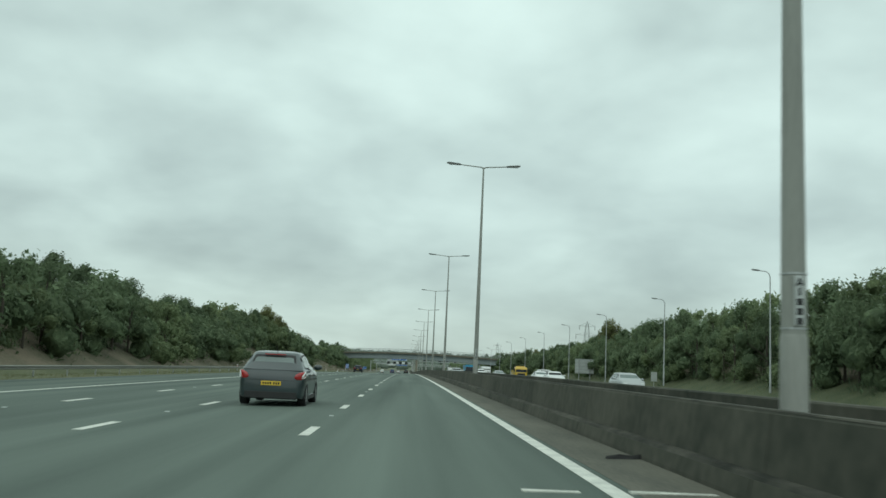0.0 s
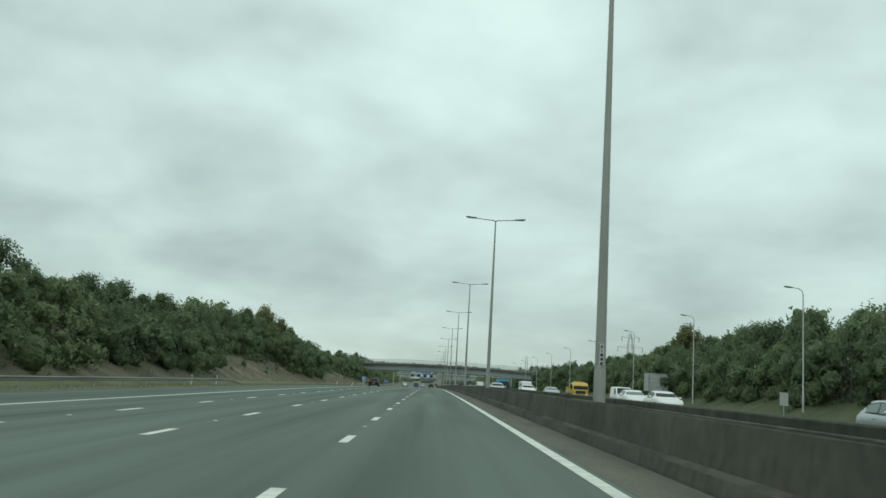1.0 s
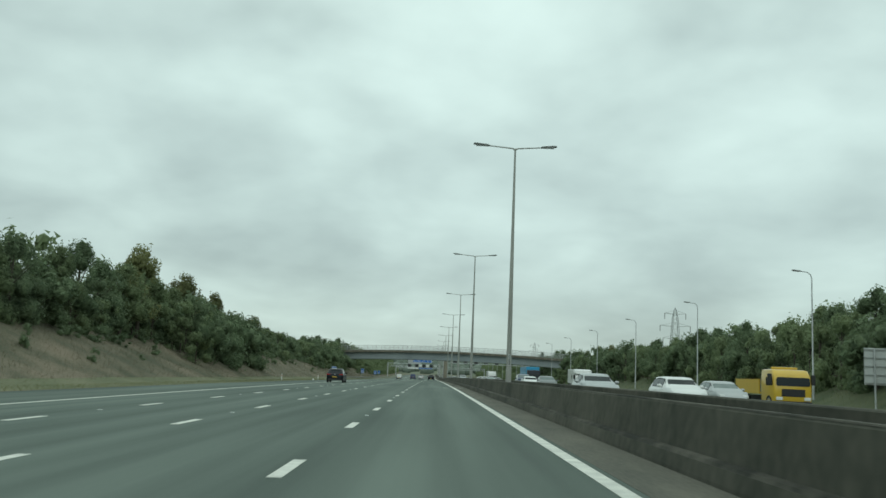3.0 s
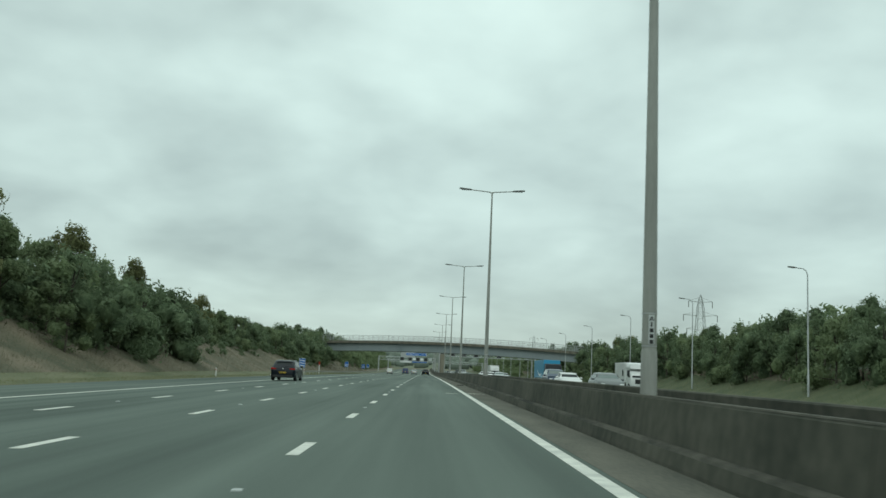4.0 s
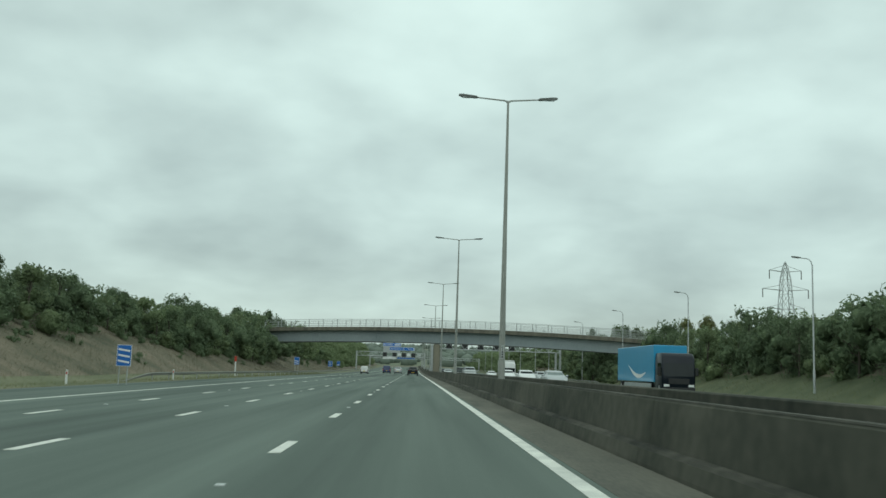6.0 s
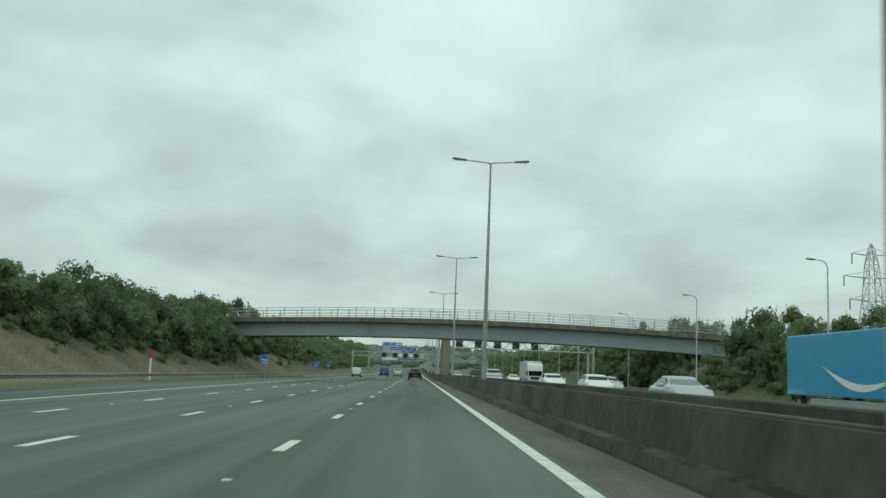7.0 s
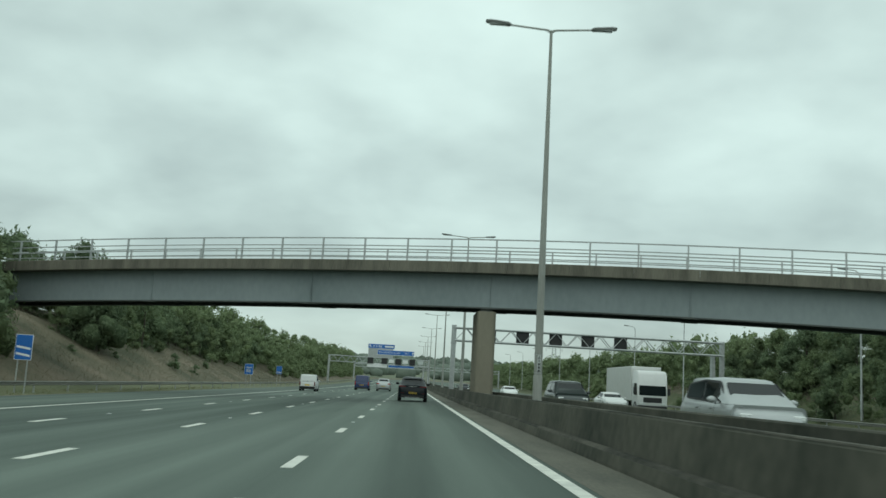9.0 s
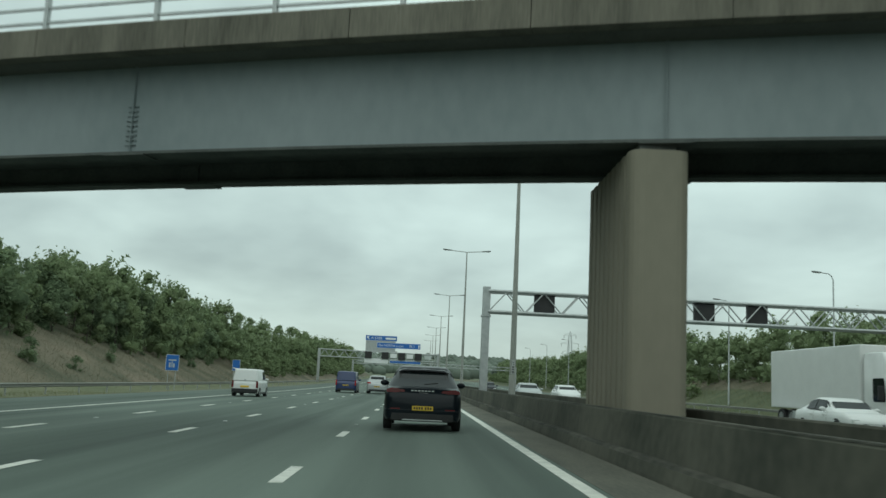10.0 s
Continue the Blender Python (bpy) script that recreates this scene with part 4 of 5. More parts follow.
blue_van = make_car("panel_van", "royal blue panel van", "blue", 5.0, 1.95, 1.98, 1.15, 1.10, 0.33, 3.0, (-2.46, -2.38, 1.20, 1.85), van=True, category="van")
lamps(blue_van, [(0.82, 0.70), (0.82, 1.15), (0.94, 1.15), (0.95, 0.70)], -2.51, -2.4, TAIL)
settle(blue_van, -8.6, 442.2)
estate = make_car("utility_car", "silver-grey utility car with red tail lights", "silver", 4.5, 1.86, 1.66, 1.05, 0.98, 0.36, 2.7, (-2.05, -1.55, 0.45, 1.20))
lamps(estate, [(0.55, 0.90), (0.55, 1.02), (0.88, 1.05), (0.90, 0.90)], -2.24, -1.9, TAIL)
settle(estate, -5.65, 440.2)

# oncoming traffic beyond the median
SALOON = dict(L=4.6, W=1.82, H=1.44, belt=0.95, hood=0.88, wheel_r=0.325, base=2.75, cabin=(-1.95, -1.00, 0.35, 1.25))
HATCH = dict(L=4.2, W=1.79, H=1.47, belt=0.97, hood=0.92, wheel_r=0.315, base=2.6, cabin=(-1.95, -1.45, 0.35, 1.20))
ESTATE = dict(L=4.7, W=1.83, H=1.50, belt=0.97, hood=0.92, wheel_r=0.325, base=2.8, cabin=(-2.18, -1.75, 0.40, 1.25))
MPV = dict(L=4.5, W=1.84, H=1.74, belt=1.08, hood=1.02, wheel_r=0.325, base=2.75, cabin=(-2.10, -1.85, 0.75, 1.65))
ONCOMING = (
    ("saloon_car", "white saloon car in oncoming traffic", "white", SALOON, GLASS, 13.6, 96.2), ("hatchback", "pale silver hatchback in oncoming traffic", "silver", HATCH, PALE_GLASS, 13.6, 64.5),
    ("saloon_car", "white saloon car in oncoming traffic", "white", SALOON, PALE_GLASS, 13.6, 105.5), ("estate_car", "white estate car with dark windows in oncoming traffic", "white", ESTATE, GLASS, 9.95, 148.3),
    ("hatchback", "pale silver hatchback in oncoming traffic", "silver", HATCH, PALE_GLASS, 13.6, 153.0), ("people_carrier", "steel blue people carrier with headlights in oncoming traffic", "mid_blue", MPV, PALE_GLASS, 9.95, 222.0),
    ("saloon_car", "pale silver saloon car in oncoming traffic", "silver", SALOON, GLASS, 6.3, 150.3), ("hatchback", "mid grey hatchback in oncoming traffic", "mid_grey", HATCH, PALE_GLASS, 9.95, 198.0),
    ("saloon_car", "white saloon car in oncoming traffic", "white", SALOON, GLASS, 9.95, 214.0), ("saloon_car", "pale saloon car in oncoming traffic", "silver", SALOON, PALE_GLASS, 9.95, 285.3),
    ("estate_car", "white estate car in oncoming traffic", "white", ESTATE, GLASS, 9.95, 323.3), ("estate_car", "grey-green estate car in oncoming traffic", "silver", ESTATE, GLASS, 13.6, 317.8),
    ("hatchback", "white hatchback in oncoming traffic", "white", HATCH, GLASS, 9.95, 304.3), ("people_carrier", "silver people carrier in oncoming traffic", "silver", MPV, GLASS, 6.3, 340.7),
    ("saloon_car", "white coupe-like saloon car in oncoming traffic", "white", SALOON, GLASS, 13.6, 388.6), ("people_carrier", "dark grey-green people carrier in oncoming traffic", "dark_green", MPV, GLASS, 6.3, 366.5),
    ("saloon_car", "silver saloon car in oncoming traffic", "silver", SALOON, GLASS, 6.3, 424.0), ("estate_car", "white estate car in oncoming traffic", "white", ESTATE, GLASS, 9.95, 428.5),
    ("hatchback", "dark hatchback in oncoming traffic", "navy", HATCH, GLASS, 6.3, 462.0),
)
for nm, lab, col, spec, gl, x, y in ONCOMING:
    settle(make_car(nm, lab, col, glass=gl, group="oncoming traffic", **spec), x, y, 180)
combi = make_car("small_van", "white small van in oncoming traffic", "white", 4.3, 1.80, 1.84, 1.08, 1.0, 0.31, 2.7, (-2.10, -2.02, 0.75, 1.45), van=True, category="van", group="oncoming traffic")
settle(combi, 17.3, 127.1, 180)


def make_lorry(name, label, cab_colour, box_colour, H, box_len, W=2.45, cab_h=None, over=False, flat=False):
    """A rigid lorry, nose towards +y, with a separate load box behind the cab."""
    lorry = thing(name, label, "lorry", "oncoming traffic")
    hw, ch = W / 2, cab_h or H - 0.25
    m, bmx = PAINT[cab_colour], PAINT[box_colour]
    y0 = 0.0
    cab = [ring(hw * f, y0, y0 + d, z, 0.16) for f, d, z in ((0.94, 1.95, 0.45), (0.97, 2.05, 0.70), (0.98, 2.05, 1.35), (0.96, 1.92, ch - 0.35), (0.93, 1.65, ch - 0.05), (0.80, 1.4, ch))]
    bm = loft(bmesh.new(), cab)
    bmesh.ops.recalc_face_normals(bm, faces=bm.faces)
    sharp(part("cab", bm, m, lorry), 45)
    wz0, wz1 = 1.42, min(ch - 0.42, 2.35)
    part("windscreen", panel([(x, 2.07 - 0.10 * (z - 1.35), z) for x, z in rounded([(-hw * 0.88, wz0), (-hw * 0.85, wz1), (hw * 0.85, wz1), (hw * 0.88, wz0)])], (0, 1, 0)), GLASS, lorry)
    for s in (-1, 1):
        part("side_window", panel([(s * hw * 0.985, y, z) for y, z in rounded([(0.85, wz0), (0.85, wz1), (1.72, wz1), (1.85, wz0)])], (s, 0, 0), 0.03), GLASS, lorry)
        x0, x1 = sorted((s * hw * 0.55, s * hw * 0.88))
        part("headlight", boxed(x0, x1, 1.98, 2.08, 0.66, 0.84, bevel=0.03), CLEAR, lorry)
        part("wing_mirror", boxed(min(s * (hw + 0.02), s * (hw + 0.24)), max(s * (hw + 0.02), s * (hw + 0.24)), 1.72, 1.84, 1.5, 2.05, bevel=0.03), TRIM, lorry)
        for y in (1.25, -box_len + 1.4) if box_len < 8 else (1.25, -1.6, -box_len + 1.2, -box_len + 2.4):
            wheel(lorry, s * (hw - 0.16), y, 0.46, 0.28, s, spokes=8)
    part("grille", boxed(-hw * 0.6, hw * 0.6, 2.0, 2.075, 0.86, 1.26, bevel=0.02), TRIM, lorry)
    part("bumper", boxed(-hw * 0.95, hw * 0.95, 1.7, 2.1, 0.34, 0.62, bevel=0.05), TRIM, lorry)
    part("chassis", boxed(-0.45, 0.45, -box_len, 1.6, 0.55, 0.85), TRIM, lorry)
    if flat:
        part("tipper_body", loft(bmesh.new(), [[(x, y, z) for x, z in ((-hw, 0.95), (-hw, 1.75), (-hw + 0.06, 1.75), (-hw + 0.06, 1.05), (hw - 0.06, 1.05), (hw - 0.06, 1.75), (hw, 1.75), (hw, 0.95))] for y in (-box_len, -0.15)]), bmx, lorry)
        part("beacon_bar", boxed(-0.7, 0.7, 0.7, 0.9, ch + 0.002, ch + 0.14, bevel=0.04), PAINT["yellow"], lorry)
    else:
        part("load_box", boxed(-hw, hw, -box_len, -0.12, 0.95, H, bevel=0.04), bmx, lorry)
        for s in (-1, 1):
            part("side_guard", boxed(min(s * hw * 0.95, s * hw), max(s * hw * 0.95, s * hw), -box_len + 2.6, -1.0, 0.5, 0.85), GALV, lorry)
        if over:
            bm = loft(bmesh.new(), [ring(hw * f, -0.2, d, z, 0.2) for f, d, z in ((0.9, 1.0, ch - 0.05), (0.96, 1.75, ch + 0.2), (0.96, 1.6, H - 0.15), (0.85, 1.0, H))])
            bmesh.ops.recalc_face_normals(bm, faces=bm.faces)
            sharp(part("overcab_pod", bm, bmx, lorry), 50)
    return lorry


settle(make_lorry("tipper_lorry", "ochre yellow tipper lorry with a roof beacon", "yellow", "yellow", 2.4, 4.0, 2.1, 2.3, flat=True), 17.3, 154.6, 180)
luton = make_lorry("motor_caravan", "white coach-built motor caravan with an over-cab pod", "white", "white", 2.75, 4.6, 2.15, 2.0, over=True)
settle(luton, 17.3, 220.7, 180)
part("side_window", panel([(1.085, y, z) for y, z in rounded([(-1.3, 1.5), (-1.3, 2.1), (-0.9, 2.1), (-0.9, 1.5)])], (1, 0, 0)), GLASS, luton)
settle(make_lorry("box_lorry", "white box lorry with blue lower grille", "white", "white", 3.75, 9.5, 2.5, 3.4), 17.3, 392.1, 180)
blue_lorry = make_lorry("box_lorry", "bright blue box lorry with a white curved stripe", "navy", "pale_blue", 3.7, 12.0, 2.5, 3.1)
for s in (-1, 1):
    swoosh = [(-8.2 + 5.6 * f, 2.75 - 1.25 * math.sin(math.pi * (0.12 + 0.55 * f))) for f in np.linspace(0, 1, 12)]
    pts = [(s * 1.262, y, z) for y, z in swoosh] + [(s * 1.262, y + 0.12, z - 0.32 * math.sin(math.pi * (i + 0.5) / 12)) for i, (y, z) in reversed(list(enumerate(swoosh)))]
    part("curved_stripe", panel(pts, (s, 0, 0), 0.015), WHITE, blue_lorry, "white curved stripe")
settle(blue_lorry, 17.3, 276.5, 180)

# ---- verge guard rails ----


def guard_rail(y0, y1, ramp0, ramp1, label, x_rail=-21.7, side=1):
    rail = thing("guard_rail", label, "guard rail", "", "structure")

    def lift(y):
        return min(1.0, (y - y0) / 7.0 if ramp0 else 1.0, (y1 - y) / 7.0 if ramp1 else 1.0)

    ys = steps(y0, y1, 2.0)
    prof = [(0.0, 0.40), (0.05, 0.43), (0.05, 0.48), (0.0, 0.515), (0.05, 0.55), (0.05, 0.60), (0.0, 0.63), (-0.012, 0.63), (0.036, 0.595), (0.036, 0.553), (-0.012, 0.515), (0.036, 0.477), (0.036, 0.435), (-0.012, 0.40)]
    bm = loft(bmesh.new(), [[(x_rail + side * x, y, road_z(y) + fall(max(LEFT_EDGE, min(RIGHT_EDGE, x_rail))) - 0.03 + (z - 0.30) * max(0.05, lift(y)) + 0.30 * max(0.1, lift(y))) for x, z in prof] for y in ys])
    bmesh.ops.recalc_face_normals(bm, faces=bm.faces)
    part("beam", bm, RAIL, rail, "pale galvanised corrugated beam")
    post = None
    for y in steps(y0 + 3.2, y1 - 3.2, 4.8):
        if lift(y) < 0.7:
            continue
        if post is None:
            ob = part("post", boxed(-0.04, 0.04, -0.025, 0.025, -0.4, 0.54), GALV, rail)
            post = ob.data
        else:
            ob = new("post", post)
            ob.parent = rail
        ob.matrix_basis = Matrix.Translation((x_rail - side * 0.08, y, road_z(y) + fall(max(LEFT_EDGE, min(RIGHT_EDGE, x_rail))) - 0.03))
    return rail


guard_rail(-60, 130, False, True, "galvanised guard rail along the verge with a ramped end")
guard_rail(272, 700, True, False, "galvanised guard rail on short posts along the verge")
guard_rail(352, 520, True, False, "galvanised guard rail in front of the far bank", 28.4, -1)

# ---- countdown and other blue signs ----


def blue_sign(x, y, w, z0, z1, bars, label, plate=False):
    g = ground_z(x, y)
    sign = thing("road_sign", label, "road sign", "blue verge signs", at=(x, y, 0), yaw=0)
    part("border", boxed(-w / 2, w / 2, 0.0, 0.02, z0, z1, bevel=0.006), WHITE, sign)
    part("face", boxed(-w / 2 + 0.025, w / 2 - 0.025, -0.006, 0.004, z0 + 0.025, z1 - 0.025), BLUE_SIGN, sign, "blue sign face")
    h = z1 - z0
    for i in range(bars):
        zc = z0 + h * (0.20 + 0.27 * i)
        pts = [(-w * 0.40, -0.0115, zc + 0.13), (-w * 0.40, -0.0115, zc + 0.02), (w * 0.40, -0.0115, zc - 0.09), (w * 0.40, -0.0115, zc + 0.02)]
        part("bar", panel(pts, (0, -1, 0), 0.004), WHITE, sign)
    if plate:
        for k, (a, b, c, d) in enumerate(((-0.30, 0.30, 0.62, 0.70), (-0.05, 0.02, 0.2, 0.6), (0.08, 0.2, 0.2, 0.45), (-0.25, -0.12, 0.2, 0.5))):
            part("symbol_bar", boxed(a * w, b * w, -0.0115, -0.007, z0 + c * h, z0 + d * h), GREY_PANEL, sign)
    for s in (-1, 1):
        part("post", tubes([((s * w * 0.28, 0.05, g - 0.3), (s * w * 0.28, 0.05, z1 - 0.1), 0.035)]), GALV, sign)
    return sign


blue_sign(-19.05, 264.2, 0.86, 0.36, 1.62, 3, "blue countdown marker sign with three white bars")
blue_sign(-21.56, 363.9, 0.86, 0.22, 1.50, 2, "blue countdown marker sign with two white bars")
blue_sign(-21.9, 429.5, 1.05, -0.32, 0.96, 0, "blue service sign with a white border and pale symbols", plate=True)
blue_sign(-22.2, 457.0, 0.86, -0.20, 1.00, 1, "blue countdown marker sign with one white bar")

g = ground_z(-23.0, 318.5)
marker = thing("marker_post", "white marker post with a red top panel", "marker post", at=(-23.0, 318.5, 0))
part("post", boxed(-0.07, 0.07, -0.04, 0.04, g - 0.2, 0.75, bevel=0.01), WHITE, marker)
part("red_panel", boxed(-0.13, 0.13, -0.07, -0.03, 0.62, 1.22, bevel=0.01), RED, marker, "red reflective panel")
for x, y in ((-23.0, 114.3), (-23.0, 123.6), (-21.5, 223.5), (-21.5, 262.0), (-21.5, 285.0)):
    m = thing("marker_post", "small white roadside marker post", "marker post", "verge marker posts", at=(x, y, ground_z(x, y)))
    part("post", boxed(-0.06, 0.06, -0.02, 0.02, -0.2, 0.85, bevel=0.01), WHITE, m)
    part("reflector", boxed(-0.04, 0.04, -0.024, -0.018, 0.60, 0.73), RED, m)

# backs of signs that face the opposite traffic
back_sign = thing("road_sign", "grey back of a large direction sign on two posts", "road sign", at=(31.5, 170.5, 0))
gz = ground_z(31.5, 170.5)
part("sheet", boxed(-1.78, 1.78, 0.0, 0.02, 1.70, 4.40), GREY_PANEL, back_sign)
for z in (1.82, 2.42, 3.05, 3.68, 4.28):
    part("stiffening_rail", boxed(-1.78, 1.78, -0.06, -0.001, z - 0.045, z + 0.045), GALV, back_sign)
for x in (-1.05, 1.05):
    part("post", tubes([((x, -0.13, gz - 0.3), (x, -0.13, 4.3), 0.075)]), GALV, back_sign)
small_back = thing("road_sign", "small grey back of a verge sign", "road sign", at=(30.3, 118.0, 0))
gz = ground_z(30.3, 118.0)
part("sheet", boxed(-0.40, 0.40, 0, 0.02, 0.95, 2.15), GREY_PANEL, small_back)
part("post", tubes([((0, 0.06, gz - 0.2), (0, 0.06, 2.0), 0.045)]), GALV, small_back)

# ---- gantries ----


def truss(parent, x0, x1, y, za0, za1, height, depth, bay=1.9):
    """A lattice beam from x0 to x1 whose top lies at za0 to za1."""
    def top(x):
        return za0 + (za1 - za0) * (x - x0) / (x1 - x0)

    for yy in (y - depth / 2, y + depth / 2):
        for dz, r in ((0, 0.10), (-height, 0.10)):
            part("chord", tubes([((x0, yy, top(x0) + dz), (x1, yy, top(x1) + dz), r)], n=8), GALV, parent)
    n = round((x1 - x0) / bay)
    for yy in (y - depth / 2, y + depth / 2):
        for i in range(n):
            xa, xm, xb = (x0 + (x1 - x0) * (i + f) / n for f in (0, 0.5, 1))
            part("lattice_brace", tubes([((xa, yy, top(xa) - height), (xm, yy, top(xm)), 0.045), ((xm, yy, top(xm)), (xb, yy, top(xb) - height), 0.045)], n=6), GALV, parent)
    for i in range(n + 1):
        x = x0 + (x1 - x0) * i / n
        part("cross_tie", tubes([((x, y - depth / 2, top(x) - height), (x, y + depth / 2, top(x) - height), 0.035)], n=6), GALV, parent)


def signal(parent, x, y, z, w=1.0, h=0.95):
    box = part("signal", boxed(x - w / 2, x + w / 2, y - 0.18, y + 0.18, z - h / 2, z + h / 2, bevel=0.03), BLACK, parent, "black lane signal box")
    part("hood", boxed(x - w / 2 - 0.03, x + w / 2 + 0.03, y - 0.26, y + 0.2, z + h / 2, z + h / 2 + 0.03), BLACK, box)


near_gantry = thing("sign_gantry", "galvanised lattice gantry with black signal boxes over the opposite carriageway", "gantry")
NEAR_Y = 415.0
truss(near_gantry, 2.4, 31.4, NEAR_Y, 5.95, 5.86, 1.36, 1.1, 2.4)
part("post", boxed(2.02, 2.52, NEAR_Y - 0.3, NEAR_Y + 0.3, road_z(NEAR_Y) + 0.5, 6.25, bevel=0.03), GALV, near_gantry)
part("post_cap", boxed(1.96, 2.58, NEAR_Y - 0.36, NEAR_Y + 0.36, 4.25, 4.37), GALV, near_gantry)
gz = ground_z(31.5, NEAR_Y)
for dx, top in ((0.0, 6.05), (-1.0, 4.45)):
    part("post", boxed(31.25 + dx, 31.65 + dx, NEAR_Y - 0.3, NEAR_Y + 0.3, gz - 0.4, top, bevel=0.03), GALV, near_gantry)
for z in (0.8, 2.1, 3.4):
    part("ladder_brace", boxed(30.5, 31.3, NEAR_Y - 0.06, NEAR_Y + 0.06, gz + z, gz + z + 0.08), GALV, near_gantry)
for x in (6.1, 9.67, 13.26, 16.75, 20.3):
    signal(near_gantry, x, NEAR_Y - 0.2, 5.22, 1.35, 1.18)

far_gantry = thing("sign_gantry", "lattice gantry with blue direction signs over the carriageway", "gantry")
GY = 551.0
truss(far_gantry, -23.2, 2.2, GY, 4.95, 4.75, 1.5, 1.1, 2.1)
for x in (-23.3, 2.3):
    part("post", boxed(x - 0.25, x + 0.25, GY - 0.3, GY + 0.3, road_z(GY) - 0.8, 5.05, bevel=0.03), GALV, far_gantry)
for x in (-12.7, -9.1, -5.55, -2.0):
    signal(far_gantry, x, GY - 0.8, 4.1, 1.5, 1.45)
for x, m in ((-7.3, WHITE), (-3.8, WHITE), (0.1, GREY_PANEL)):
    part("info_panel", boxed(x - 0.7, x + 0.7, GY - 0.80, GY - 0.66, 3.7, 4.6, bevel=0.02), m, far_gantry)
part("backing_frame", boxed(-13.4, -7.0, GY - 0.56, GY - 0.48, 4.9, 7.3), GALV, far_gantry, "grey sign mounting frame")


def text_on(words, size, x, y, z, parent):
    cu = bpy.data.curves.new("lettering", "FONT")
    cu.body, cu.size, cu.extrude = words, size, 0.004
    tmp = bpy.data.objects.new("lettering", cu)
    scene.collection.objects.link(tmp)
    me = bpy.data.meshes.new_from_object(tmp.evaluated_get(bpy.context.evaluated_depsgraph_get()))
    bpy.data.objects.remove(tmp)
    me.materials.append(WHITE)
    ob = new("lettering", me)
    ob.parent = parent
    ob.matrix_basis = Matrix.Translation((x, y, z)) @ Matrix.Rotation(radians(90), 4, "X")
    return ob


def board(x0, x1, z0, z1, y, parent):
    b = part("sign_board", boxed(x0, x1, y, y + 0.04, z0, z1, bevel=0.01), WHITE, parent, "white border of a blue direction sign")
    part("face", boxed(x0 + 0.06, x1 - 0.06, y - 0.006, y + 0.01, z0 + 0.06, z1 - 0.06), BLUE_SIGN, b, "blue sign face")
    return b


b1 = board(-13.5, -6.7, 7.22, 8.38, GY - 0.66, far_gantry)
text_on("A 5183", 0.80, -12.3, GY - 0.672, 7.52, b1)
part("word_bar", boxed(-9.2, -7.0, GY - 0.674, GY - 0.669, 7.58, 7.98), WHITE, b1)
part("arrow", panel([(-13.2 + 1.25 * x, GY - 0.672, 7.45 + 1.25 * z) for x, z in ((0, 0.53), (0, 0.13), (0.12, 0.28), (0.33, 0.0), (0.45, 0.1), (0.25, 0.38), (0.4, 0.53))], (0, -1, 0), 0.004), WHITE, b1)
b2 = board(-11.0, -1.6, 5.72, 6.92, GY - 0.66, far_gantry)
text_on("The NORTH, Luton", 0.66, -10.7, GY - 0.672, 6.1, b2)
text_on("M 1", 0.76, -4.0, GY - 0.672, 6.06, b2)
part("arrow", panel([(-1.95 + 1.2 * x, GY - 0.672, 5.9 + 1.2 * z) for x, z in ((0, 0.7), (-0.23, 0.4), (-0.08, 0.4), (-0.08, 0.0), (0.08, 0.0), (0.08, 0.4), (0.23, 0.4))], (0, -1, 0), 0.004), WHITE, b2)
part("info_panel", boxed(-13.5, -8.4, GY - 0.66, GY - 0.60, 2.45, 3.35, bevel=0.01), WHITE, far_gantry, "white information panel below the beam")
b3 = board(-8.1, -1.4, 2.55, 3.15, GY - 0.66, far_gantry)
part("hanger", boxed(-5.0, -4.8, GY - 0.60, GY - 0.5, 3.1, 3.6), GALV, far_gantry)

third_gantry = thing("sign_gantry", "distant slim lattice gantry over the motorway", "gantry")
truss(third_gantry, -23.0, 30.0, 652.0, 4.3, 4.1, 1.0, 1.1, 4.2)
for x in (-23.1, 2.4, 30.1):
    part("post", boxed(x - 0.25, x + 0.25, 651.6, 652.4, road_z(652) - 0.9, 4.4), GALV, third_gantry)

# ---- electricity pylon behind the trees ----


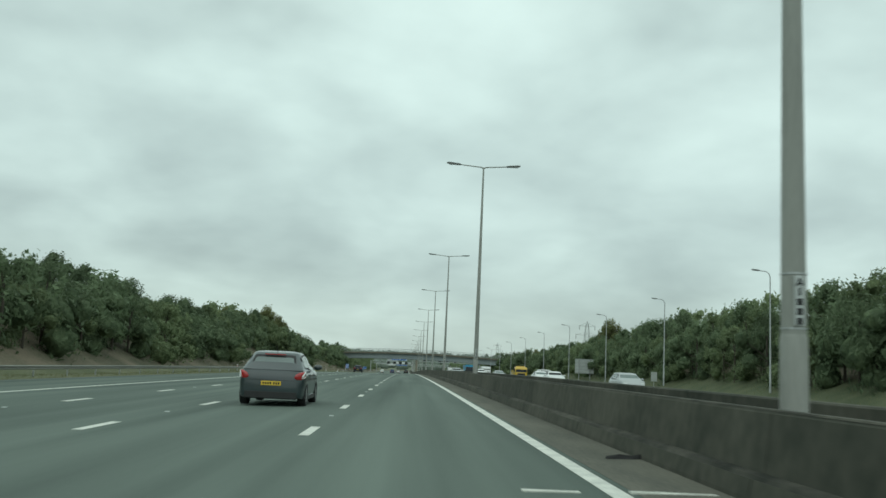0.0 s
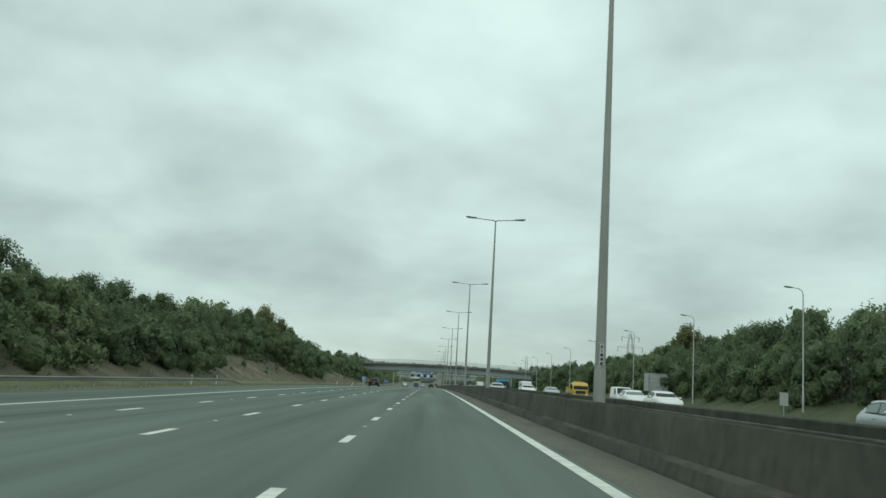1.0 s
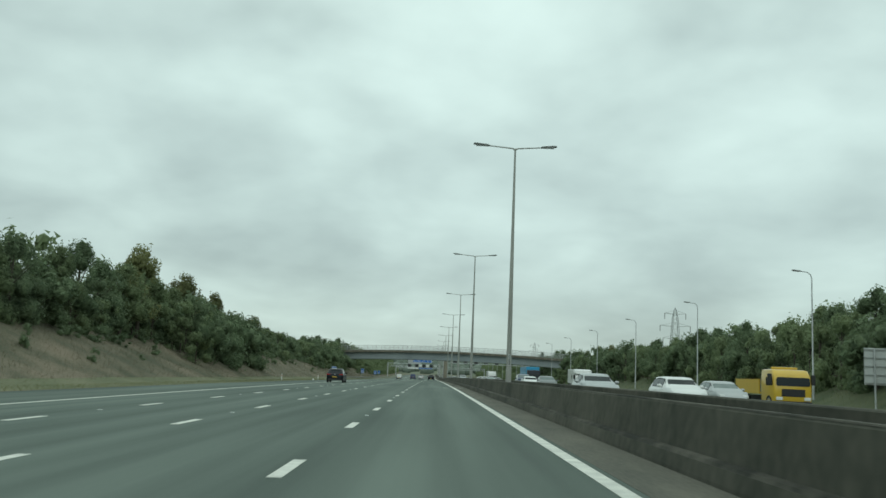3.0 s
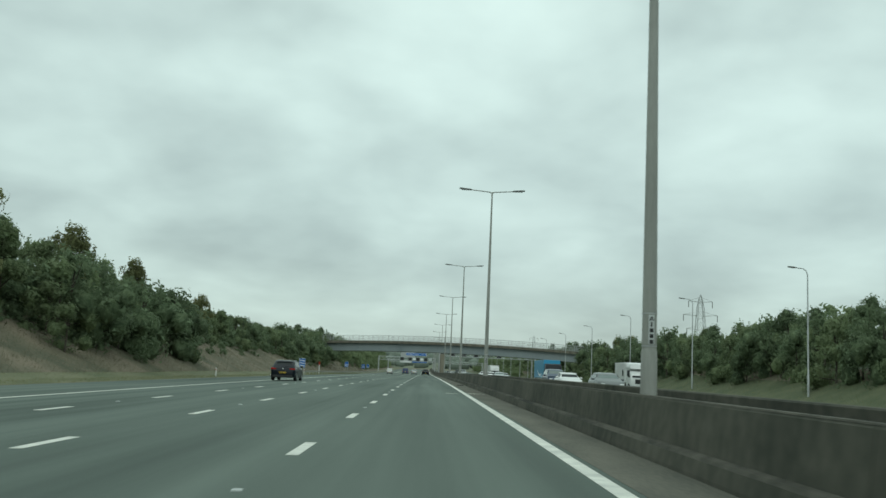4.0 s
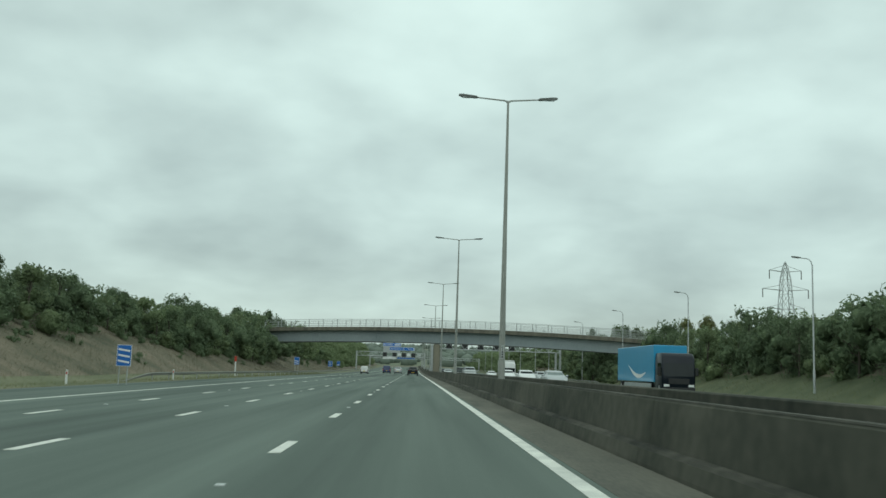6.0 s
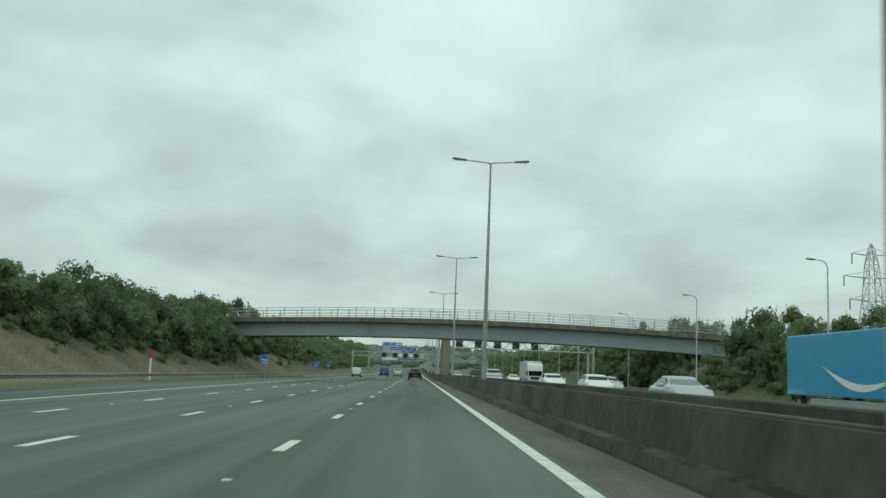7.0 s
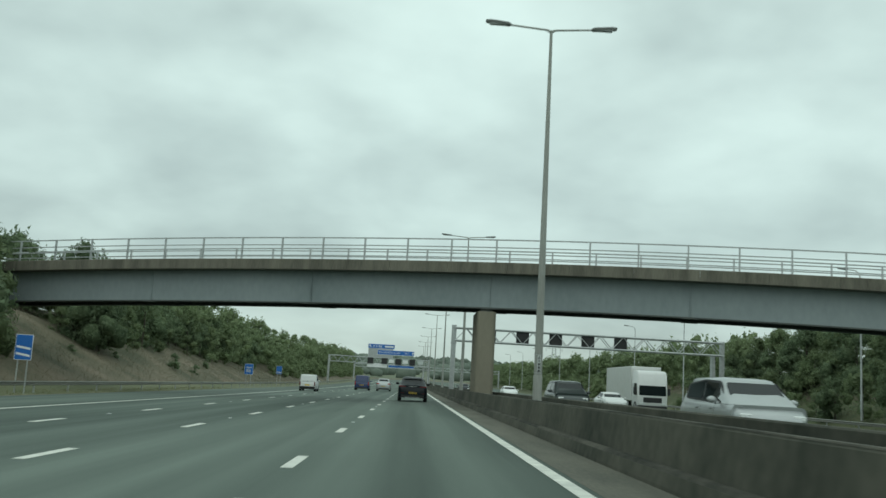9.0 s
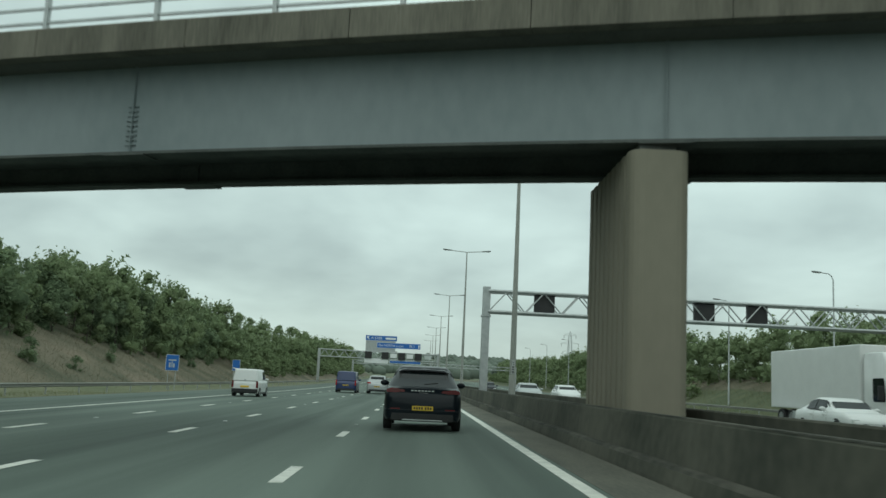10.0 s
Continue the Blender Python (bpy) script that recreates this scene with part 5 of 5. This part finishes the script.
def make_pylon(x, y, base, top, label):
    py = thing("electricity_pylon", label, "pylon", "pylons", at=(x, y, base))
    h = top - base
    levels = [(0, 3.7), (0.25, 2.6), (0.48, 1.7), (0.62, 1.25), (0.74, 1.05), (0.86, 0.85), (0.95, 0.45), (1.0, 0.06)]
    segs, braces = [], []
    for (f0, w0), (f1, w1) in zip(levels, levels[1:]):
        for sx, sy in ((-1, -1), (1, -1), (1, 1), (-1, 1)):
            segs.append(((sx * w0, sy * w0, f0 * h), (sx * w1, sy * w1, f1 * h), 0.09))
        for a, b in (((-1, -1), (1, -1)), ((1, -1), (1, 1)), ((1, 1), (-1, 1)), ((-1, 1), (-1, -1))):
            braces.append(((a[0] * w0, a[1] * w0, f0 * h), (b[0] * w1, b[1] * w1, f1 * h), 0.05))
            braces.append(((b[0] * w0, b[1] * w0, f0 * h), (a[0] * w1, a[1] * w1, f1 * h), 0.05))
            braces.append(((a[0] * w1, a[1] * w1, f1 * h), (b[0] * w1, b[1] * w1, f1 * h), 0.05))
    part("leg_frame", tubes(segs, n=5), GALV, py)
    part("lattice", tubes(braces, n=4), GALV, py)
    for f, reach in ((0.62, 4.0), (0.77, 5.0), (0.92, 3.5)):
        for s in (-1, 1):
            arm = part("cross_arm", tubes([((0.6 * s, -0.5, f * h), (s * reach, 0, f * h + 0.3), 0.06), ((0.6 * s, 0.5, f * h), (s * reach, 0, f * h + 0.3), 0.06), ((0.5 * s, 0, f * h + 1.3), (s * reach, 0, f * h + 0.3), 0.05)], n=5), GALV, py)
            part("insulator", tubes([((s * reach, 0, f * h + 0.3), (s * reach, 0, f * h - 1.6), 0.11)], n=6), LAMP_HEAD, arm)
    return py


make_pylon(78.0, 401.5, -1.5, 25.6, "grey lattice electricity pylon rising behind the bank trees")
make_pylon(86.0, 880.0, -2.0, 30.0, "distant grey lattice electricity pylon")

# ---- litter on the road edge ----


def scrap(x, y, size, label):
    bm = bmesh.new()
    pts = [(-0.5, 0.0, 0.02), (-0.2, 0.06, 0.07), (0.1, 0.02, 0.05), (0.32, 0.09, 0.09), (0.5, 0.03, 0.02)]
    loft(bm, [[(a * size, b * size - 0.08 * size, -0.01), (a * size, b * size, c * size + 0.01), (a * size, b * size + 0.1 * size, -0.01)] for a, b, c in pts])
    bmesh.ops.recalc_face_normals(bm, faces=bm.faces)
    ob = link_mesh("tyre_scrap", bm, RUBBER)
    ob.matrix_basis = pose(x, y, road_z(y) + fall(x) + 0.012)
    return tagged(ob, label, "litter")


scrap(0.95, 12.8, 0.60, "torn strip of black tyre rubber on the road edge")
scrap(0.70, 207.2, 0.50, "dark scrap of rubber on the road edge")
bag = bmesh.new()
bmesh.ops.create_icosphere(bag, subdivisions=2, radius=0.16)
for v in bag.verts:
    v.co += 0.07 * noise.noise_vector(v.co * 9)
    v.co.z *= 0.6
ob = link_mesh("plastic_bag", bag, WHITE)
ob.matrix_basis = pose(-20.8, 250.0, ground_z(-20.8, 250.0) + 0.08)
tagged(ob, "crumpled white plastic bag in the verge grass", "litter")

# ---- distant hills ----
far_rng = np.random.default_rng(5)


def far_clumps(name, n, detail, x0, x1, y0, y1, r0, r1, label):
    verts, faces = [], []
    bm = bmesh.new()
    bmesh.ops.create_icosphere(bm, subdivisions=detail, radius=1.0)
    unit = np.array([v.co for v in bm.verts])
    tri = [[v.index for v in f.verts] for f in bm.faces]
    bm.free()
    for _ in range(n):
        x, y = far_rng.uniform(x0, x1), far_rng.uniform(y0, y1)
        if abs(x) < 42 and y < 800:
            continue
        if noise.noise((x * 0.006, y * 0.006, 1.0)) < -0.22:
            continue
        r = far_rng.uniform(r0, r1)
        k = len(verts)
        p = unit * (r, r, r * 0.8) * far_rng.uniform(0.85, 1.15, (len(unit), 1)) + (x, y, ground_z(x, y) + r * 0.35)
        verts += p.tolist()
        faces += [[k + i for i in f] for f in tri]
    me = bpy.data.meshes.new(name)
    me.from_pydata(verts, [], faces)
    me.materials.append(HAZED_GREEN)
    me.shade_smooth()
    return tagged(new(name, me), label, "woodland", kind="stuff")


far_clumps("far_woodland", 1500, 1, -340, 340, 770, 1150, 2.6, 5.8, "hedges and small woods beyond the motorway")
far_clumps("far_woodland", 3600, 1, -900, 900, 1130, 2300, 3.2, 7.8, "hazy distant woods and hedges on the hillside")

# ---- trees and undergrowth ----
rng = np.random.default_rng(7)


def crown_mesh(name, lobes, count, leaf, material, droop=0.0):
    """Leaves strewn over the skins of many lobes; lobes are rows of centre and radius."""
    lobes = np.array(lobes, float)
    weight = lobes[:, 3] ** 2
    pick = rng.choice(len(lobes), count, p=weight / weight.sum())
    d = rng.normal(size=(count, 3))
    d /= np.linalg.norm(d, axis=1, keepdims=True)
    r = lobes[pick, 3] * rng.uniform(0.45, 1.25, count) ** 0.75
    c = lobes[pick, :3] + d * r[:, None] * np.array([1, 1, 0.85])
    c[:, 2] -= droop * rng.uniform(0, 1, count)
    u = np.cross(d, rng.normal(size=(count, 3)))
    u /= np.linalg.norm(u, axis=1, keepdims=True)
    w = np.cross(d, u) + 0.6 * rng.normal(size=(count, 3)) * 0.6
    w /= np.linalg.norm(w, axis=1, keepdims=True)
    s = leaf * rng.uniform(0.5, 1.4, count)[:, None]
    leaf_tri = np.stack([c - u * s - w * s * 0.45, c - u * s * 0.4 + w * s * 0.6, c + u * s * 1.15], 1)
    verts = leaf_tri.reshape(-1, 3)
    faces = np.arange(count * 3).reshape(-1, 3)
    me = bpy.data.meshes.new(name)
    me.from_pydata(verts.tolist(), [], faces.tolist())
    me.materials.append(material)
    return me


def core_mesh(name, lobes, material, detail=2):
    """The dense inside of a crown, its shade put into a darker green: a rough lump in every lobe."""
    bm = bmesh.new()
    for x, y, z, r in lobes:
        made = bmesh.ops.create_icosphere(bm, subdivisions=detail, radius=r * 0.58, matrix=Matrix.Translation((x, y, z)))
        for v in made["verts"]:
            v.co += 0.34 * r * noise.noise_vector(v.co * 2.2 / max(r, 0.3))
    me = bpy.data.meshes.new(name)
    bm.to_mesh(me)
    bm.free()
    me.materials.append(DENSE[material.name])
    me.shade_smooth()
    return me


def make_tree(kind, h, r, leaves, leaf, material, label):
    """A tree of height h and crown radius r with its foot at the origin."""
    tree = thing("tree" if kind != "bush" else "bush", label, "tree" if kind != "bush" else "bush", "bank trees" if kind != "bush" else "bank bushes")
    lobes, limbs = [], []
    if kind == "conifer":
        for k in range(11):
            f = k / 10
            z, rr = h * (0.18 + 0.80 * f), r * (1.0 - 0.88 * f)
            for _ in range(max(1, int(5 * (1 - f)) + 1)):
                a = rng.uniform(0, 6.28)
                lobes.append((rr * 0.6 * math.cos(a), rr * 0.6 * math.sin(a), z + rng.uniform(-0.1, 0.1) * h * 0.3, max(0.14, rr * 0.42)))
    else:
        low = 0.10 if kind == "bush" else 0.14
        for k in range(13 if kind == "bush" else 24):
            f = rng.uniform(0, 1) ** 0.8
            prof = math.sin(math.pi * min(1.0, 0.22 + 0.76 * f)) ** 0.7
            a, q = rng.uniform(0, 6.28), rng.uniform(0.15, 0.80)
            z = h * (low + (0.93 - low) * f)
            rr = r * rng.uniform(0.27, 0.44) * (1.05 - 0.45 * f)
            lobes.append((r * prof * q * math.cos(a), r * prof * q * math.sin(a), z - rr * 0.3, rr))
        for k in range(10):
            # loose upright shoots that break the outline
            a, q = rng.uniform(0, 6.28), rng.uniform(0.0, 0.7)
            z0, rr = h * rng.uniform(0.70, 0.86) - 0.35 * h * q * q, r * rng.uniform(0.09, 0.14)
            for j in range(6):
                lobes.append((r * q * math.cos(a) + 0.05 * j, r * q * math.sin(a), z0 + 0.035 * h * j, rr * (1 - 0.15 * j)))
    trunk_r = 0.022 * h
    bm = tubes([((0, 0, -0.4), (0.02 * h, 0, h * 0.45), trunk_r, trunk_r * 0.7), ((0.02 * h, 0, h * 0.45), (0, 0.02 * h, h * 0.85), trunk_r * 0.7, trunk_r * 0.2)], n=7)
    for x, y, z, rr in lobes[:8]:
        tube(bm, (0.01 * h, 0, max(0.1, z * 0.6)), (x, y, z), trunk_r * 0.35, trunk_r * 0.12, n=5)
    part("trunk", bm, BARK, tree)
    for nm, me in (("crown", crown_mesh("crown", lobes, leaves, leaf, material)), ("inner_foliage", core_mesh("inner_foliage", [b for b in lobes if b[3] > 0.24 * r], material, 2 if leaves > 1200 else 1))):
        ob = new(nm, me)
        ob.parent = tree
    return tree


OAK, DARK, YEL = "broad leafy deciduous tree on the motorway bank", "dense dark green tree on the motorway bank", "yellowing small tree among the bank woodland"
protos = [
    make_tree("tree", 6.0, 2.9, 3900, 0.112, LEAF_A, OAK), make_tree("tree", 6.0, 2.6, 3900, 0.112, LEAF_B, DARK),
    make_tree("tree", 6.0, 2.3, 3900, 0.112, LEAF_A, "upright leafy tree on the motorway bank"), make_tree("tree", 6.0, 3.1, 3900, 0.112, LEAF_B, DARK),
    make_tree("tree", 6.0, 2.0, 3900, 0.112, LEAF_C, YEL), make_tree("conifer", 6.0, 1.6, 3600, 0.10, LEAF_B, "dark pointed conifer rising above the bank trees"),
]
far_protos = [make_tree("tree", 6.0, 2.7, 800, 0.20, LEAF_A, OAK), make_tree("tree", 6.0, 2.5, 800, 0.20, LEAF_B, DARK), make_tree("tree", 6.0, 2.2, 800, 0.20, LEAF_C, YEL)]
bushes = [make_tree("bush", 3.0, 2.0, 1500, 0.106, LEAF_A, "low rounded green bush on the bank"), make_tree("bush", 3.0, 2.2, 1500, 0.106, LEAF_B, "dark scrubby bush at the foot of the bank")]
shrubs = [make_tree("bush", 3.0, 2.0, 600, 0.16, LEAF_A, "small low shrub on the dry bank"), make_tree("bush", 3.0, 2.0, 600, 0.16, LEAF_B, "small dark shrub on the dry bank")]
used = set()
pick_rng = random.Random(11)


def plant(proto, x, y, height, base=6.0, wide=1.0):
    s = height / base
    sx = max(0.9 if base > 4 else 0.3, min(1.9, s)) * wide
    m = pose(x, y, ground_z(x, y) - 0.1, 0, 0, pick_rng.uniform(0, 360)) @ Matrix.Diagonal((sx, sx, s, 1))
    if proto in far_protos or proto in shrubs:
        (woodland if proto in far_protos else scrub).append((proto, m))
        return
    if proto in used:
        copy_thing(proto, m)
    else:
        used.add(proto)
        proto.matrix_basis = m


woodland, scrub = [], []


def merge_growth(clumps, sources, name, material, label, category):
    """Growth too dense to be told apart, as one body."""
    verts, faces, k = [], [], 0
    for proto, m in clumps:
        for child in proto.children:
            me = child.data
            co = np.empty(len(me.vertices) * 3)
            me.vertices.foreach_get("co", co)
            mm = np.array(m)
            verts.append(co.reshape(-1, 3) @ mm[:3, :3].T + mm[:3, 3])
            faces.append([[k + i for i in p.vertices] for p in me.polygons])
            k += len(me.vertices)
    me = bpy.data.meshes.new(name)
    me.from_pydata(np.concatenate(verts).tolist(), [], sum(faces, []))
    me.materials.append(material)
    tagged(new(name, me), label, category, kind="stuff")
    for proto in sources:
        for child in list(proto.children):
            bpy.data.objects.remove(child)
        bpy.data.objects.remove(proto)


# heights of the tree tops above the road
LEFT_SKY = ((5, 9.3), (69, 8.9), (95, 9.1), (115, 8.8), (147, 9.3), (163, 10.7), (182, 12.5), (199, 12.0), (236, 11.3), (250, 9.4), (272, 9.6), (297, 9.2), (337, 8.9), (370, 9.4), (428, 10.7), (447, 12.9), (477, 12.4), (516, 12.4), (560, 12.5), (700, 14.0), (780, 14.0))
RIGHT_SKY = ((18, 12.1), (76, 11.7), (104, 11.5), (139, 11.7), (170, 11.6), (188, 11.5), (209, 10.3), (235, 10.2), (251, 10.2), (262, 10.4), (285, 8.6), (300, 7.8), (315, 9.8), (330, 8.8), (340, 7.6), (350, 10.2), (358, 9.2), (375, 10.8), (433, 10.3), (451, 9.4), (483, 9.2), (601, 10.0), (780, 11.0))


def wood(sky, x_front, sign, y0, y1, gap):
    y = y0
    while y < y1:
        if not (372 < y < 396 if sign < 0 else 352 < y < 374):
            top = road_z(y) + interp(y, sky)
            for row, (dx, lift) in enumerate(((0.0, 0.0), (5.8, 0.5))):
                if row and (y > 500 or pick_rng.random() < 0.12):
                    continue
                x = sign * (abs(x_front) + dx + pick_rng.uniform(-1.1, 1.1))
                yy = y + pick_rng.uniform(-1, 1) * gap * 0.35
                g = ground_z(x, yy)
                h = max(3.2, (top - g + lift) * (pick_rng.uniform(0.90, 1.05) if sign < 0 or y > 160 else pick_rng.uniform(0.98, 1.12)))
                proto = pick_rng.choices(protos, (5, 5, 4, 4, 0.8, 0.25))[0] if yy < 420 and not row else pick_rng.choices(far_protos, (5, 5, 1.5))[0]
                plant(proto, x, yy, h)
        y += gap * pick_rng.uniform(0.8, 1.2)


wood(LEFT_SKY, -33.4, -1, 13, 500, 5.0)
wood(LEFT_SKY, -34.2, -1, 502, 800, 9.0)
wood(RIGHT_SKY, 38.0, 1, 23, 412, 5.3)
wood(RIGHT_SKY, 38.6, 1, 406, 780, 6.3)
# scrub in front of the trees
for y in steps(10, 137, 3.8):
    plant(pick_rng.choice(bushes), -26.4 - pick_rng.uniform(0, 1.3), y, pick_rng.uniform(3.0, 4.6), 3.0)
    plant(pick_rng.choice(protos[:4]), -29.6 - pick_rng.uniform(0, 1.3), y + 1.9, pick_rng.uniform(5.2, 7.0))
for y in steps(142, 357, 6.3):
    plant(pick_rng.choice(bushes), -32.0 - pick_rng.uniform(0, 1.5), y, pick_rng.uniform(2.3, 4.1), 3.0)
for y in steps(400, 500, 6.3):
    plant(pick_rng.choice(bushes), -33.0 - pick_rng.uniform(0, 1.9), y, pick_rng.uniform(2.6, 4.4), 3.0)
for y in steps(38, 352, 3.8):
    plant(pick_rng.choice(bushes), (34.2 if y < 200 else 35.4) + pick_rng.uniform(-0.6, 1.3), y, pick_rng.uniform(3.2, 5.4), 3.0, 0.85)
# thick growth behind the front trees
for y in steps(40, 300, 4.5):
    plant(pick_rng.choice(far_protos), 42.5 + pick_rng.uniform(-1, 1.5), y, pick_rng.uniform(4.0, 6.5))
for y in steps(60, 300, 4.5):
    plant(pick_rng.choice(far_protos), -37.5 - pick_rng.uniform(-1, 1.5), y, pick_rng.uniform(3.2, 4.8))
for y, h in ((356, 4.9), (361, 5.4), (366, 5.2), (371, 5.4), (376, 5.9), (380, 5.2)):
    plant(pick_rng.choice(bushes), -31.1, y, h, 3.0)

# grass and bracken over the banks and verges


def blades(name, n, x0, x1, y0, y1, h0, h1, material, label, keep=None):
    x, y = rng.uniform(x0, x1, n), rng.uniform(y0, y1, n)
    if keep is not None:
        ok = np.array([keep(a, b) for a, b in zip(x, y)])
        x, y = x[ok], y[ok]
    n = len(x)
    z = np.array([ground_z(a, b) for a, b in zip(x, y)])
    h, a = rng.uniform(h0, h1, n), rng.uniform(0, 6.28, n)
    w = h * 0.035
    lean = rng.normal(size=(n, 2)) * h[:, None] * 0.7
    base = np.stack([x, y, z - 0.03], 1)
    side = np.stack([np.cos(a) * w, np.sin(a) * w, 0 * a], 1)
    tip = base + np.stack([lean[:, 0], lean[:, 1], h], 1)
    verts = np.stack([base - side, base + side, tip], 1).reshape(-1, 3)
    me = bpy.data.meshes.new(name)
    me.from_pydata(verts.tolist(), [], np.arange(n * 3).reshape(-1, 3).tolist())
    me.materials.append(material)
    return tagged(new(name, me), label, "grass", kind="stuff")


# trees and scrub round the bridge ends
for x, y, top, w in ((-29.8, 398, 12.1, 0.9), (-33, 401, 13.4, 1.0), (-37, 399, 13.1, 1.0), (-40, 403, 13.9, 1.15), (-44, 401, 13.4, 1.15), (31.4, 377, 10.8, 0.58), (33.4, 379, 10.0, 0.77), (35.8, 376, 11.3, 0.77), (37.6, 378, 12.0, 0.77), (39.6, 377, 11.7, 0.9), (44.5, 374, 11.8, 1.0), (47.8, 373, 11.5, 1.0), (51, 371.5, 11.8, 1.15)):
    plant(pick_rng.choice(protos[:5]), x, y, top + road_z(y) - ground_z(x, y), wide=w)
for y in steps(325, 430, 4.1):
    plant(pick_rng.choice(bushes), 31.5 + pick_rng.uniform(0, 2.1), y, pick_rng.uniform(1.5, 3.3), 3.0)
for y in steps(430, 600, 5.1):
    plant(pick_rng.choice(far_protos), 36.2 + pick_rng.uniform(0, 2.6), y, pick_rng.uniform(5.9, 8.2))
for y in steps(375, 436, 5.7):
    plant(pick_rng.choice(protos[:4]), 34.9 + pick_rng.uniform(0, 1.9), y, pick_rng.uniform(4.6, 6.4))
for y in steps(145, 368, 3.3):
    plant(pick_rng.choice(shrubs), -29.9 - pick_rng.uniform(0, 2.8), y, pick_rng.uniform(0.9, 1.9), 3.0, 1.2)
for y in steps(150, 500, 10.8):
    plant(pick_rng.choice(shrubs), -26.3 - pick_rng.uniform(0, 3.9), y + pick_rng.uniform(-4, 4), pick_rng.choice((0.65, 0.9, 1.15, 1.7)), 3.0, pick_rng.uniform(0.6, 1.1))
for y in steps(396, 500, 4.3):
    plant(pick_rng.choice(bushes), -30.7 - pick_rng.uniform(0, 2.0), y, pick_rng.uniform(1.8, 3.9), 3.0)

for y in steps(312, 375, 1.9):
    plant(pick_rng.choice(bushes), -29.4 - pick_rng.uniform(0, 3.3) + (y - 312) * 0.028, y, pick_rng.uniform(2.3, 4.4), 3.0)
for y in steps(203, 235, 2.0):
    plant(pick_rng.choice(bushes), -27.4 - pick_rng.uniform(0, 3.3), y, pick_rng.uniform(2.8, 4.9), 3.0)
for y in steps(440, 770, 4.2):
    plant(pick_rng.choice(far_protos), -29.6 - pick_rng.uniform(0, 2.6), y, pick_rng.uniform(4.2, 7.0))
for y in steps(486, 770, 3.6):
    plant(pick_rng.choice(far_protos), -26.0 - pick_rng.uniform(0, 2.0), y, pick_rng.uniform(2.4, 4.6), wide=0.8)
for y in steps(600, 780, 5.0):
    plant(pick_rng.choice(far_protos), 35.4 + pick_rng.uniform(0, 2.4), y, pick_rng.uniform(4.8, 7.4))
for y in steps(470, 780, 4.2):
    plant(pick_rng.choice(far_protos), 31.8 + pick_rng.uniform(0, 2.0), y, pick_rng.uniform(2.4, 4.4), wide=0.8)
merge_growth(woodland, far_protos, "bank_woodland", LEAF_A, "mixed green woodland closing the far banks", "woodland")
merge_growth(scrub, shrubs, "bank_scrub", LEAF_B, "low green scrub scattered over the bank", "undergrowth")
blades("verge_grass", 70000, -24.7, -20.35, 6, 412, 0.06, 0.24, GRASS, "short patchy green grass along the verge")
blades("bank_bracken", 120000, -37.5, -23.8, 106, 500, 0.1, 0.38, BRACKEN, "dry brown bracken and long grass on the bank")
blades("verge_grass", 40000, 26.8, 35.4, 43, 500, 0.1, 0.38, GRASS, "rough grass on the far verge")
blades("bank_bracken", 22000, 30.4, 43.0, 297, 600, 0.12, 0.5, BRACKEN, "dry brown grass on the far bank")
